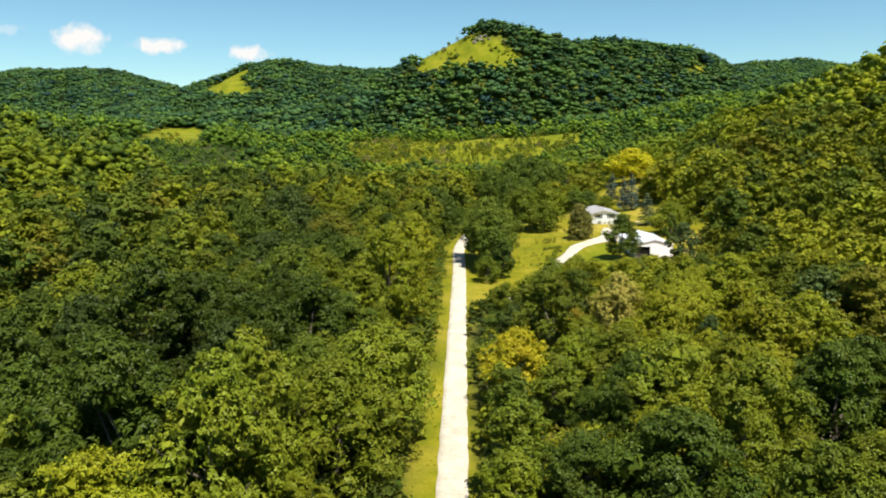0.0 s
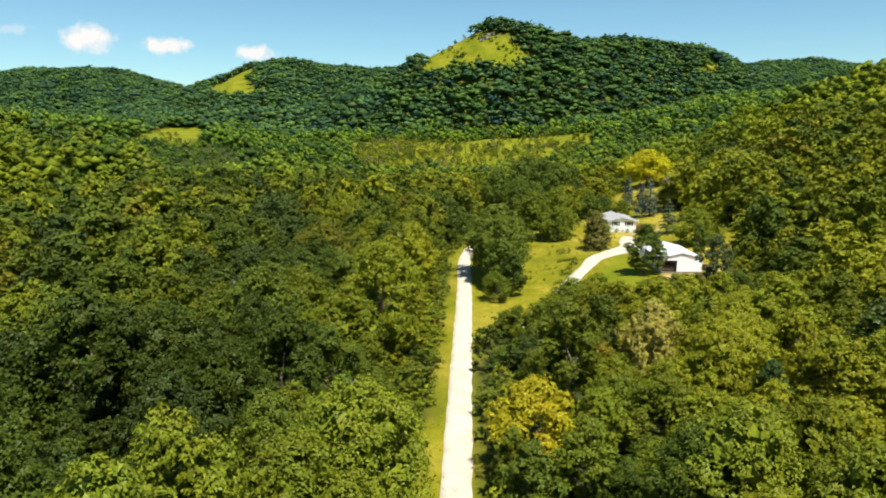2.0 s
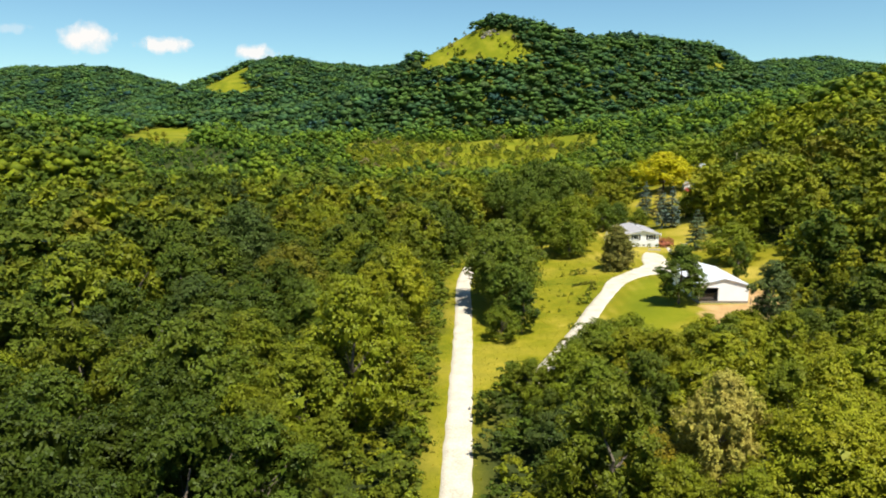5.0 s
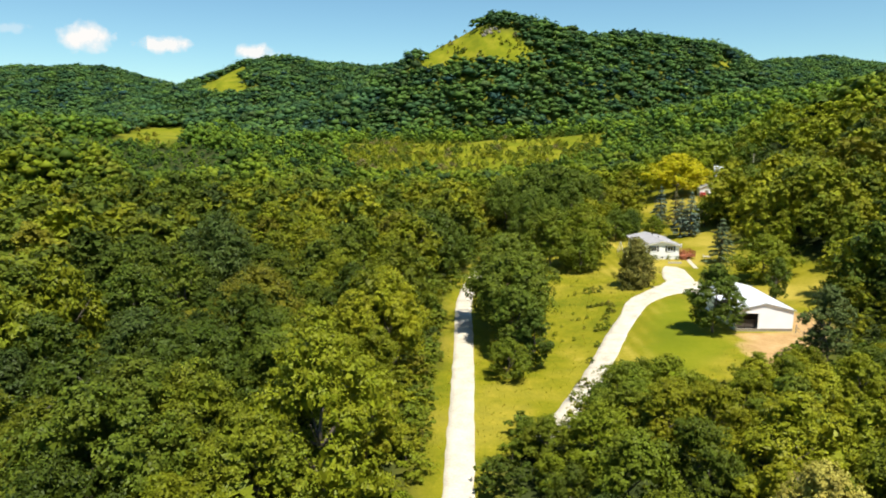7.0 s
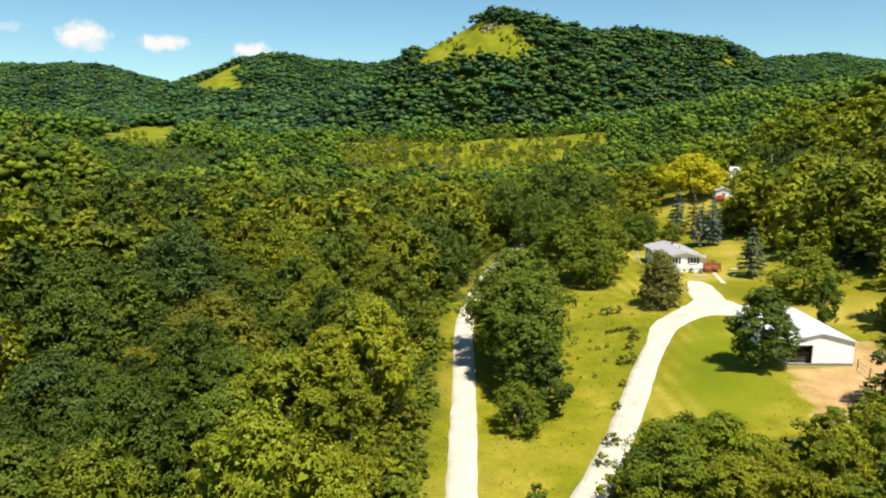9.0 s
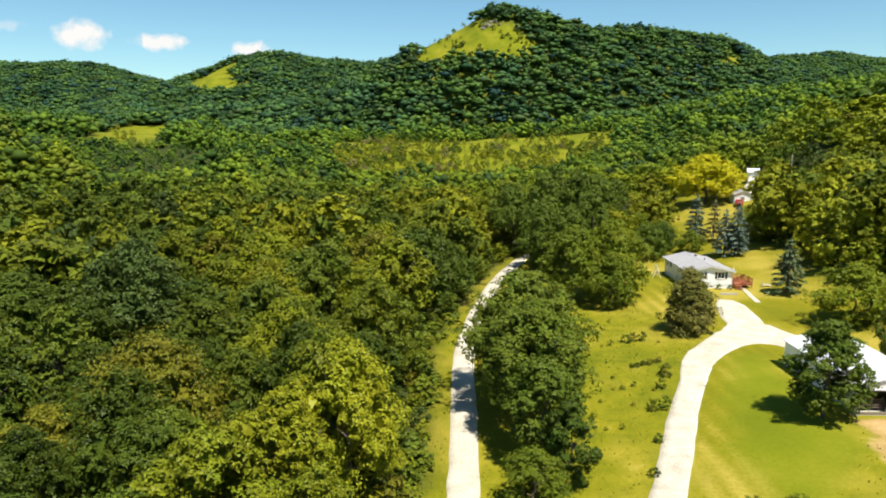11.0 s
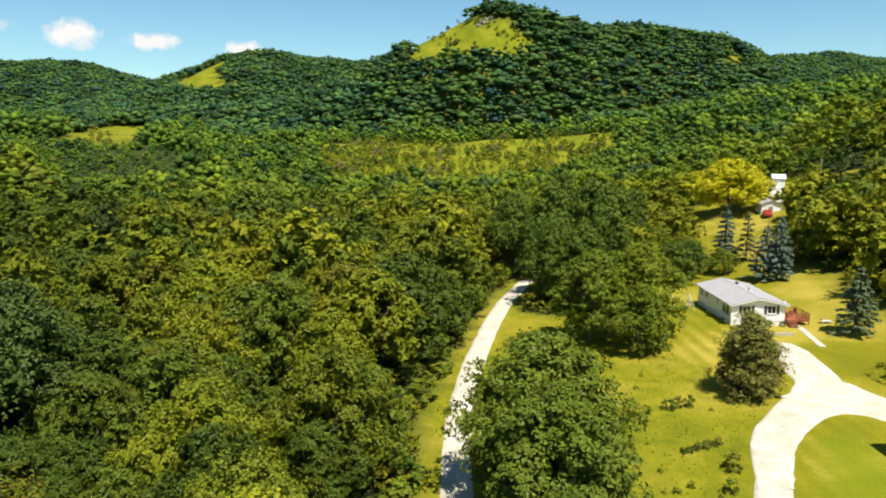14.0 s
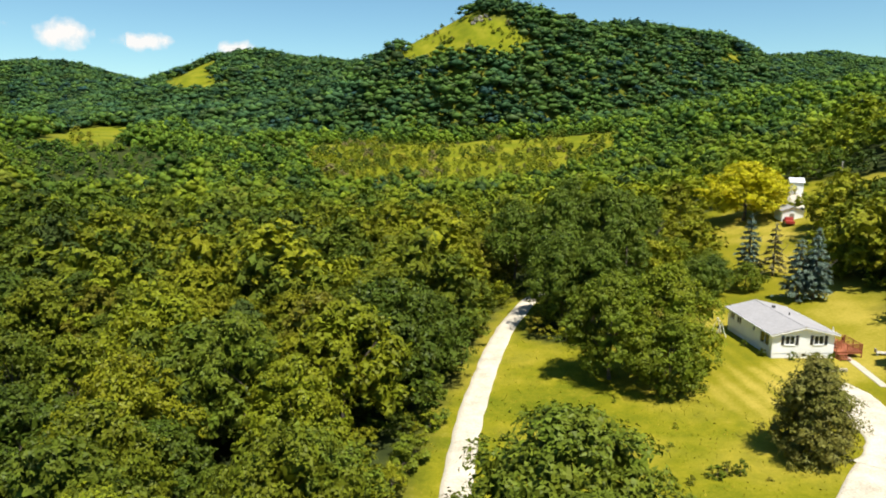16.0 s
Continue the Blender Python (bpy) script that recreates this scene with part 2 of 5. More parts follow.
def ridge(x, y, line, profile, front, back):
    """A hill whose crest follows line (x to y) with the heights of profile (x to z)."""
    lx, ly = zip(*line)
    px, pz = zip(*profile)
    yr, z = np.interp(x, lx, ly), np.interp(x, px, pz)
    u = np.where(y < yr, (yr - y) / front, (y - yr) / back)
    f = 1 - np.clip(u, 0, 1.0)
    return z * (0.5 * f + 0.5 * f * f * (3 - 2 * f))


def ground_z(x, y):
    x, y = np.asarray(x, float), np.asarray(y, float)
    u = np.maximum(0, x - 50)
    right = 110 * (1 - np.exp(-(0.13 * u + 0.0024 * u * u) / 110)) * (1 - 0.62 * ease(290, 430, y))
    v = np.maximum(0, -x - 138)
    left = 62 * (1 - np.exp(-0.0075 * v)) * ease(120, 250, y) * (1 - 0.75 * ease(330, 470, y))
    base = 3 * ease(6, 40, x) * ease(60, 110, y) + right + left + 17 * ease(360, 520, y)
    main = ridge(x, y, [(-330, 640), (0, 683), (60, 683), (119, 700), (165, 740), (212, 780), (357, 865), (600, 960)],
                 [(-420, 20), (-330, 25), (-301, 32), (-205, 37), (-137, 43), (-81, 61), (-40, 82), (-33, 86), (-13, 98), (25, 119), (40, 123), (56, 122), (86, 116), (122, 109), (165, 113), (212, 116), (260, 118), (311, 111), (357, 98), (400, 83), (455, 66), (600, 45)], 165, 420)
    two = ridge(x, y, [(-600, 990), (100, 1010)], [(-560, 20), (-482, 47), (-356, 80), (-322, 94), (-280, 110), (-231, 117), (-183, 111), (-117, 106), (-52, 102), (13, 95), (200, 75), (420, 40)], 330, 500)
    one = ridge(x, y, [(-1200, 1080), (-300, 1110)], [(-1500, 80), (-976, 94), (-705, 105), (-650, 112), (-569, 114), (-507, 107), (-454, 92), (-392, 72), (-330, 50), (-250, 15)], 360, 600)
    gap = ridge(x, y, [(-1200, 1500), (0, 1500)], [(-1000, 80), (-657, 108), (-594, 119), (-521, 110), (-380, 90), (-100, 80)], 400, 600)
    far = ridge(x, y, [(300, 1300), (1400, 1300)], [(250, 60), (443, 108), (536, 134), (589, 142), (684, 145), (759, 133), (824, 123), (1080, 118), (1600, 80)], 520, 600)
    hills = np.maximum.reduce([main, two, one, gap, far])
    hills = hills + (0.03 * hills * ripple(x, y, 38.0) + 1.3 * ripple(x, y, 22.0, 2.0)) * ease(25, 60, hills)
    low = base + 0.25 * ripple(x, y, 9.0, 1.0) * ease(8, 30, np.abs(x - 3)) + 1.2 * ripple(x, y, 45.0, 3.0) * ease(40, 120, np.abs(x - 25))
    k = np.clip(0.5 + (hills - low) / 12, 0, 1)
    return low * (1 - k) + hills * k + 3 * k * (1 - k)
# ---- end of terrain ----


# ---- regions of the plan ----
def inside(poly, x, y):
    x, y = np.asarray(x, float), np.asarray(y, float)
    hit = np.zeros(x.shape, bool)
    for (ax, ay), (bx, by) in zip(poly, poly[1:] + poly[:1]):
        if ay != by:
            hit ^= ((ay > y) != (by > y)) & (x < (bx - ax) * (y - ay) / (by - ay) + ax)
    return hit


def to_line(line, x, y):
    """Distance from a line of points."""
    best = np.full(np.shape(x), 1e9)
    for (ax, ay), (bx, by) in zip(line, line[1:]):
        u = np.clip(((x - ax) * (bx - ax) + (y - ay) * (by - ay)) / ((bx - ax) ** 2 + (by - ay) ** 2), 0, 1)
        best = np.minimum(best, np.hypot(x - ax - u * (bx - ax), y - ay - u * (by - ay)))
    return best


LANE = [(-3.5, -120), (-1.5, -20), (0.6, 45), (1.8, 85), (3.1, 125), (3.45, 140), (3.55, 151), (4.0, 159), (4.9, 166.7), (6.0, 174), (7.4, 181), (9.3, 190.4), (12.3, 202), (17.3, 215.5), (25, 229), (34, 242)]
DRIVE = [(9.6, 106.0), (13.2, 111.8), (16.9, 119.4), (19.2, 124.6), (21.5, 130.0), (24.7, 137.7), (27.8, 144.2), (30.8, 149.6), (34.5, 154.0), (37.5, 157.6), (42.6, 158.4), (45.0, 155.8), (46.0, 151.5)]
SPUR = [(36.2, 157.0), (40.6, 160.4), (42.4, 164.4), (43.5, 169.5), (44.2, 175.0)]
COURT_A = [(26.3, 143.9), (27.3, 146.4), (28.4, 149.6), (30.2, 153.2), (32.6, 155.8), (35.1, 158.6), (38.3, 161.4), (42.0, 163.4), (44.6, 163.4), (45.2, 160.8), (46.4, 158.4), (47.6, 155.5), (47.8, 151.5)]
COURT_B = [(29.0, 143.2), (30.1, 145.6), (31.8, 148.8), (34.4, 151.9), (36.9, 154.2), (38.3, 155.1), (39.6, 155.6), (40.9, 155.7), (42.0, 155.2), (43.0, 154.2), (43.6, 152.9), (44.0, 151.5)]
APRON_A = [(35.6, 159.7), (37.0, 160.2), (39.2, 163.2), (39.4, 165.4), (40.4, 169.6), (41.9, 173.9), (43.0, 176.4)]
APRON_B = [(38.0, 157.6), (41.5, 159.0), (44.2, 163.0), (44.7, 166.0), (45.2, 169.4), (45.7, 172.8), (45.2, 175.6)]
CLEARING = [(3, 102), (7, 104), (9, 107), (13, 111), (20, 111.5), (29, 112.5), (32, 119), (37, 117.5), (44, 122), (52, 131), (57, 146), (66, 154.5), (70, 164), (67, 171), (62.5, 178), (63.5, 190), (66, 205), (67, 222), (80, 246), (90, 262), (80, 284), (66, 280), (60, 262), (55, 240), (50, 224), (43, 214), (36, 206), (31, 198), (24, 190), (18, 194), (12, 197), (8, 186)]
LAWN = [(21, 121), (30, 122), (36, 128), (39, 134.6), (39, 150), (46, 154), (57, 146), (66, 154.5), (70, 164), (67, 171), (61, 180), (66, 222), (90, 262), (80, 284), (60, 262), (43, 214), (31, 198), (30, 172), (35, 166), (36, 158), (31, 152), (26, 142)]
YARD = [(39.3, 134.9), (37.2, 126), (34.6, 117), (37.6, 117.5), (42.5, 124.0), (48.0, 127.0), (53, 133), (53, 143), (47.2, 144), (47.2, 134.9)]
FIELDS = [[(-45, 392), (-70, 470), (-60, 528), (0, 532), (70, 526), (108, 500), (88, 430), (30, 378)],
          [(-110, 470), (-100, 510), (-60, 520), (-60, 490)],
          [(-212, 470), (-252, 592), (-243, 610), (-198, 603), (-168, 540), (-172, 466)],
          [(80, 254), (84, 246), (100, 247), (114, 250), (113, 267), (106.5, 276.5), (99.5, 284.5), (94, 290), (86, 284)]]
BALD = [(-40, 74), (-32, 84), (-22, 97), (-5, 110), (10, 116), (24, 113.5), (38, 114), (47, 109), (58, 105), (66, 99), (75, 91), (64, 86), (66, 80), (39, 79), (20, 82), (1, 79), (-20, 76)]
BALD_TWO = [(-322, 78), (-304, 93), (-282, 108), (-266, 107), (-262, 92), (-252, 80), (-226, 70), (-246, 64), (-288, 65)]


def open_land(x, y, margin=0.0):
    """True where no tree stands."""
    lane = to_line(LANE, x + 0.9 * (y < 175), y)
    keep = (lane < 2.5 + margin * (1 + 0.5 * ease(58, 70, y))) | inside(CLEARING, x, y) | (to_line(DRIVE, x, y) < 1.2 + 0.3 * margin)
    for f in FIELDS:
        keep |= inside(f, x, y)
    z = ground_z(x, y)
    keep |= inside(BALD, x + 7 * ripple(x, y, 8.0, 6.0), z + 4 * ripple(x, y, 6.0, 9.0)) & (y > 560) & (y < 760)
    keep |= inside(BALD_TWO, x + 8 * ripple(x, y, 9.0, 3.0), z + 4 * ripple(x, y, 7.0, 2.0)) & (y > 800) & (y < 1100)
    keep |= inside([(286, 88), (292, 104), (302, 104), (300, 88)], x, z) & (y > 650) & (y < 900)
    return keep


# ---- ground ----
def steps(*runs):
    out = [runs[0][0]]
    for a, b, s in runs:
        out += list(np.linspace(a, b, max(2, int(abs(b - a) / s) + 1))[1:])
    return np.array(out)


gx = steps((-4200, -1600, 260), (-1600, -500, 40), (-500, -110, 10), (-110, -12, 3.5), (-12, 62, 1.6), (62, 130, 3), (130, 600, 10), (600, 1600, 40), (1600, 4200, 260))
gy = steps((-2500, -300, 200), (-300, 30, 15), (30, 95, 3), (95, 235, 1.6), (235, 300, 3), (300, 900, 8), (900, 1600, 30), (1600, 4600, 300))
X, Y = np.meshgrid(gx, gy)
Z = ground_z(X, Y)
Z = np.where(np.hypot(X, Y - 300) > 2200, Z * 0 + 40 * ease(1800, 3000, np.hypot(X, Y)), Z)
nx, ny = len(gx), len(gy)
idx = np.arange(nx * ny).reshape(ny, nx)
quads = np.stack([idx[:-1, :-1], idx[:-1, 1:], idx[1:, 1:], idx[1:, :-1]], -1).reshape(-1, 4)
me = quad_mesh("ground", np.stack([X, Y, Z], -1).reshape(-1, 3), quads, M_GROUND)
me.polygons.foreach_set("use_smooth", [True] * len(me.polygons))
cover = np.zeros((ny, nx, 4), np.float32)
cover[..., 3] = inside([(26.5, 112), (32, 112), (37, 124), (39.3, 135), (39.3, 148), (39, 154), (33.8, 149), (29.0, 139.5), (25.4, 127)], X, Y)
cover[..., 0] = np.maximum(inside(LAWN, X, Y), 0.75 * (Y > 360))
cover[..., 3] = np.maximum(cover[..., 3], 0.95 * (Y > 360))
cover[..., 1] = inside(YARD, X, Y)
# Dark woodland floor wherever trees stand, weaker on the hills.
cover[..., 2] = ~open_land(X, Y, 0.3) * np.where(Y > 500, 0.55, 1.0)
soft = (cover[:, :-2] + 2 * cover[:, 1:-1] + cover[:, 2:]) / 4
cover[:, 1:-1] = soft
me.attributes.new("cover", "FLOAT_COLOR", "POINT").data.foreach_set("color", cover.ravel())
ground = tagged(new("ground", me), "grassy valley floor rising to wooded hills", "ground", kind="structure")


def ribbon(name, line, widths, label, mat, lift=0.06, step=0.8, wobble=0.11):
    """A gravel track along the line, lying on the ground, with ragged edges and a low crown."""
    pts, ws = [], []
    for (a, b), (wa, wb) in zip(zip(line, line[1:]), zip(widths, widths[1:])):
        k = max(1, int(math.dist(a, b) / step))
        for i in range(k):
            pts.append((a[0] + (b[0] - a[0]) * i / k, a[1] + (b[1] - a[1]) * i / k))
            ws.append(wa + (wb - wa) * i / k)
    p = np.array(pts)
    for _ in range(6):
        p[1:-1] = (p[:-2] + 2 * p[1:-1] + p[2:]) / 4
    t = np.gradient(p, axis=0)
    t /= np.linalg.norm(t, axis=1)[:, None]
    side = np.stack([t[:, 1], -t[:, 0]], -1)
    s = np.arange(len(p)) * step
    rows, prof = [], [(-1.0, -0.10), (-0.97, 0.0), (-0.5, 0.03), (0, 0.05), (0.5, 0.03), (0.97, 0.0), (1.0, -0.10)]
    for e, h in prof:
        w = np.array(ws) / 2 + wobble * ripple(s, s * 0.3 + 40 * np.sign(e), 1.4, 2 + e)
        q = p + side * (w * e)[:, None]
        rows.append(np.column_stack([q, ground_z(q[:, 0], q[:, 1]) + lift + h]))
    v = np.stack(rows, 1)
    n, k = v.shape[:2]
    ids = np.arange(n * k).reshape(n, k)
    f = np.stack([ids[:-1, :-1], ids[:-1, 1:], ids[1:, 1:], ids[1:, :-1]], -1).reshape(-1, 4)
    me = quad_mesh(name, v.reshape(-1, 3), f, mat)
    me.polygons.foreach_set("use_smooth", [True] * len(me.polygons))
    return tagged(new(name, me), label, "road", kind="structure")


ribbon("road", LANE, [2.65] * len(LANE), "pale gravel lane between trees", M_GRAVEL)


def court(name, one, two, label, lift):
    """Gravel laid between two edges, on the ground, its rim rounded off."""
    def fine(line):
        p = np.array(line)
        s = np.append(0, np.cumsum(np.hypot(*np.diff(p, axis=0).T)))
        q = np.column_stack([np.interp(np.linspace(0, s[-1], 90), s, p[:, i]) for i in (0, 1)])
        for _ in range(8):
            q[1:-1] = (q[:-2] + 2 * q[1:-1] + q[2:]) / 4
        return q
    a, b = fine(one), fine(two)
    k = np.arange(90)
    ragged = [0.12 * ripple(k * 0.6, k * 0.2, 1.3, s)[:, None] for s in (3.0, 8.0)]
    d = (b - a) / np.linalg.norm(b - a, axis=1)[:, None]
    a, b = a + d * ragged[0], b + d * ragged[1]
    us = [0, 0.02, *np.linspace(0.1, 0.9, 9), 0.98, 1]
    v = np.stack([np.column_stack([a + (b - a) * u, ground_z(*(a + (b - a) * u).T) + lift + (0.03 if 0.01 < u < 0.99 else -0.10)]) for u in us], 1)
    ids = np.arange(90 * len(us)).reshape(90, len(us))
    f = np.stack([ids[:-1, :-1], ids[:-1, 1:], ids[1:, 1:], ids[1:, :-1]], -1).reshape(-1, 4)
    me = quad_mesh(name, v.reshape(-1, 3), f, M_GRAVEL)
    me.polygons.foreach_set("use_smooth", [True] * len(me.polygons))
    return tagged(new(name, me), label, "road", kind="structure")


ribbon("driveway", DRIVE[:8], [2.5, 2.6, 2.7, 2.75, 2.75, 2.8, 2.7, 0.8], "pale gravel driveway through the clearing", M_GRAVEL, 0.05)
court("driveway", COURT_A, COURT_B, "pale gravel driveway widening towards the barn", 0.062)
court("parking_spur", APRON_A, APRON_B, "pale gravel apron in front of the house", 0.085)


# ---- trees ----
GREENS = [(0.056, 0.086, 0.010), (0.084, 0.117, 0.012), (0.118, 0.148, 0.011), (0.147, 0.176, 0.010), (0.182, 0.202, 0.011), (0.138, 0.142, 0.013), (0.050, 0.078, 0.017)]


def crown_cloud(rng, lobes, leaves, leaf, low=0.28, high=1.0, wide=0.42, taper=0.25, bias=1.0, bough=1.0, sprays=16, spray=0.30, core=0.0, loose=0.38, inner=44):
    """A crown for a tree 1 high: rounded boughs, each hung with sprays of leaves round a light-blocking filler; returns
    points and three-cornered faces.
    """
    u = ((np.arange(lobes) + rng.random(lobes)) / lobes) ** bias
    r = wide * np.sqrt(np.clip(1 - (2 * u - 0.80) ** 2 * (0.72 + taper), 0.04, 1))
    a = np.arange(lobes) * 2.4 + rng.uniform(-0.6, 0.6, lobes)
    rr = r * np.sqrt(rng.uniform(0.20, 0.80, lobes)) * (1 - 0.35 * u ** 4)
    size = rng.uniform(0.105, 0.185, lobes) * (wide / 0.42) * bough
    c = np.column_stack([rr * np.cos(a), rr * np.sin(a), low + (high - low) * u - size * 0.55 * u])
    axis = c - [0, 0, low + 0.25 * (high - low)]
    axis /= np.linalg.norm(axis, axis=1)[:, None] + 1e-6
    # sprays over the outer side of each bough
    n = lobes * sprays
    of = np.repeat(np.arange(lobes), sprays)
    d = rng.normal(size=(n, 3)) + 0.75 * axis[of] + [0, 0, 0.45]
    d /= np.linalg.norm(d, axis=1)[:, None]
    tip = c[of] + d * (size[of] * rng.uniform(0.78, 1.10, n))[:, None] * [1, 1, 0.80]
    wide_of = size[of] * spray * rng.uniform(0.7, 1.35, n)
    # leaves over the upper side of each spray
    at = rng.integers(0, n, leaves)
    e = rng.normal(size=(leaves, 3)) + 0.5 * d[at] + [0, 0, 0.35]
    e /= np.linalg.norm(e, axis=1)[:, None]
    p = tip[at] + e * (wide_of[at] * rng.uniform(0.45, 1.12, leaves))[:, None] * [1, 1, 0.62]
    nrm = 0.65 * d[at] + 0.60 * e + loose * rng.normal(size=(leaves, 3)) + [0, 0, 0.25]
    nrm /= np.linalg.norm(nrm, axis=1)[:, None]
    t = np.cross(nrm, rng.normal(size=(leaves, 3)))
    t /= np.linalg.norm(t, axis=1)[:, None]
    b = np.cross(nrm, t)
    la, lb = leaf * rng.uniform(0.7, 1.4, (leaves, 1)), leaf * rng.uniform(0.45, 0.85, (leaves, 1))
    v = np.stack([p + t * la * 1.2 - nrm * la * 0.35, p - t * la * 0.6 + b * lb, p - t * la * 0.6 - b * lb], 1).reshape(-1, 3)
    f = np.arange(leaves * 3).reshape(-1, 3)
    if not core:
        # large filler leaves inside the boughs, added to block light
        m = lobes * inner
        of = np.repeat(np.arange(lobes), inner)
        q, w = rng.normal(size=(m, 3)), rng.normal(size=(m, 3))
        q, w = q / np.linalg.norm(q, axis=1)[:, None], w / np.linalg.norm(w, axis=1)[:, None]
        o = c[of] + q * (size[of] * 0.62 * rng.random(m) ** 0.4)[:, None] * [1, 1, 0.8]
        g, x = np.cross(w, q), size[of][:, None] * (0.24 if inner > 20 else 0.42)
        return np.vstack([np.stack([o + w * x, o - w * x * 0.6 + g * x, o - w * x * 0.6 - g * x], 1).reshape(-1, 3), v]), np.arange((m + leaves) * 3).reshape(-1, 3)
    # solid filler cores, added so that no light leaks through the boughs
    shell = np.array([(1, 0, 0), (0, 1, 0), (-1, 0, 0), (0, -1, 0), (0, 0, 1), (0, 0, -1)], float)
    faces = np.array([(k, (k + 1) % 4, 4) for k in range(4)] + [((k + 1) % 4, k, 5) for k in range(4)])
    cv = np.vstack([c[i] + shell * rng.uniform(0.8, 1.12, (6, 1)) * size[i] * core * [1, 1, 0.8] for i in range(lobes)])
    cf = np.vstack([faces + i * 6 for i in range(lobes)])
    return np.vstack([cv, v]), np.vstack([cf, f + len(cv)])


def spruce_cloud(rng, leaves, leaf, wide=0.22, tiers=12, boughs=9):
    """Drooping boughs in whorls round a spire, each of its own length, for a tree 1 high."""
    z = 1 - 0.84 * np.sqrt(rng.random(leaves))
    row = np.floor(z * tiers).astype(int)
    arm = rng.integers(0, boughs, leaves)
    longer, turned, lifted = rng.uniform(0.62, 1.15, (tiers, boughs)), rng.uniform(-0.25, 0.25, (tiers, boughs)), rng.uniform(-0.018, 0.018, (tiers, boughs))
    tier = row / tiers + 0.035 + lifted[row, arm]
    reach = np.clip(1 - tier, 0.02, 1) ** 0.72 * wide * longer[row, arm]
    k = np.sqrt(rng.uniform(0.10, 1, leaves))
    a = (arm + 0.5 * (row % 2)) / boughs * 6.2832 + turned[row, arm] + rng.normal(0, 0.10, leaves) / (0.4 + k)
    p = np.column_stack([reach * k * np.cos(a), reach * k * np.sin(a), tier - 0.26 * reach * k + rng.normal(0, 0.009, leaves)])
    out = np.column_stack([np.cos(a), np.sin(a), np.full(leaves, -0.22)]) + 0.35 * rng.normal(size=(leaves, 3))
    out /= np.linalg.norm(out, axis=1)[:, None]
    b = np.cross(out, [0, 0, 1.0] + 0.3 * rng.normal(size=(leaves, 3)))
    b /= np.linalg.norm(b, axis=1)[:, None]
    la, lb = leaf * rng.uniform(0.7, 1.4, (leaves, 1)), leaf * rng.uniform(0.25, 0.45, (leaves, 1))
    v = np.stack([p - out * la * 0.8 + b * lb, p - out * la * 0.8 - b * lb, p + out * la * 1.1], 1).reshape(-1, 3)
    return v, np.arange(leaves * 3).reshape(-1, 3)


rng = np.random.default_rng(7)
SHAPES = [dict(low=0.26, wide=0.36, taper=0.10), dict(low=0.22, wide=0.42, taper=0.25), dict(low=0.32, wide=0.46, taper=0.15), dict(low=0.18, wide=0.32, taper=0.30), dict(low=0.30, wide=0.40, taper=0.05), dict(low=0.12, wide=0.50, taper=0.2)]
CEDAR = dict(low=-0.04, wide=0.34, taper=0.22, bias=1.0)
NEAR = [crown_cloud(rng, 26, 3200, 0.0215, sprays=15, spray=0.38, **s) for s in SHAPES]
CLOSE = [crown_cloud(rng, 26, 4600, 0.0185, sprays=14, spray=0.34, **s) for s in SHAPES]
MIDDLE = [crown_cloud(rng, 18, 640, 0.036, sprays=8, spray=0.40, inner=12, **s) for s in SHAPES]
DISTANT = [crown_cloud(rng, 13, 230, 0.048, sprays=6, spray=0.42, inner=10, **s) for s in SHAPES]
REMOTE = [crown_cloud(rng, 9, 100, 0.062, sprays=4, spray=0.45, bough=1.15, core=1.05, **s) for s in SHAPES]
FAR = [crown_cloud(rng, 4, 22, 0.085, low=0.50, wide=w, taper=0.05, sprays=4, spray=0.55, bough=1.45, core=0.95) for w in (0.36, 0.42, 0.48, 0.54)]


def trunk_mesh(seed, top=0.72, lean=0.03, limbs=7):
    r = random.Random(seed)
    bm = bmesh.new()
    spine = [(r.uniform(-lean, lean) * i, r.uniform(-lean, lean) * i, top * i / 4 - 0.02) for i in range(5)]
    tube(bm, spine, [0.022, 0.018, 0.015, 0.011, 0.006], 7)
    for i in range(limbs):
        k = r.uniform(0.35, 0.95)
        b = Vector(spine[int(k * 3)]).lerp(Vector(spine[int(k * 3) + 1]), 0.5)
        a, reach = r.uniform(0, 6.28), r.uniform(0.14, 0.30)
        e = b + Vector((math.cos(a) * reach, math.sin(a) * reach, reach * r.uniform(0.5, 1.1)))
        tube(bm, [b, b.lerp(e, 0.5) + Vector((0, 0, -0.02)), e], [0.009, 0.006, 0.003], 5)
    me = bpy.data.meshes.new("trunk")
    bm.to_mesh(me)
    bm.free()
    me.materials.append(M_BARK)
    return me


FINE_MESHES = [quad_mesh("crown", *crown_cloud(rng, 24, 7400, 0.0148, sprays=22, spray=0.28, bough=1.08, **s), M_LEAF) for s in SHAPES]
FINE_MESHES.append(quad_mesh("crown", *crown_cloud(rng, 60, 17000, 0.0125, sprays=16, spray=0.36, bough=1.15, **CEDAR), M_LEAF))
FULL_MESHES = [quad_mesh("crown", *crown_cloud(rng, 25, 12500, 0.0112, sprays=30, spray=0.25, bough=1.10, **s), M_LEAF) for s in SHAPES]
SOLID_MESHES = [quad_mesh("crown", *crown_cloud(rng, 40, 15000, 0.0118, sprays=24, spray=0.27, bough=1.0, **s), M_LEAF) for s in SHAPES]
CROWN_MESHES = [quad_mesh("crown", v, f, M_LEAF) for v, f in NEAR]
TRUNK_MESHES = [trunk_mesh(i) for i in range(4)]


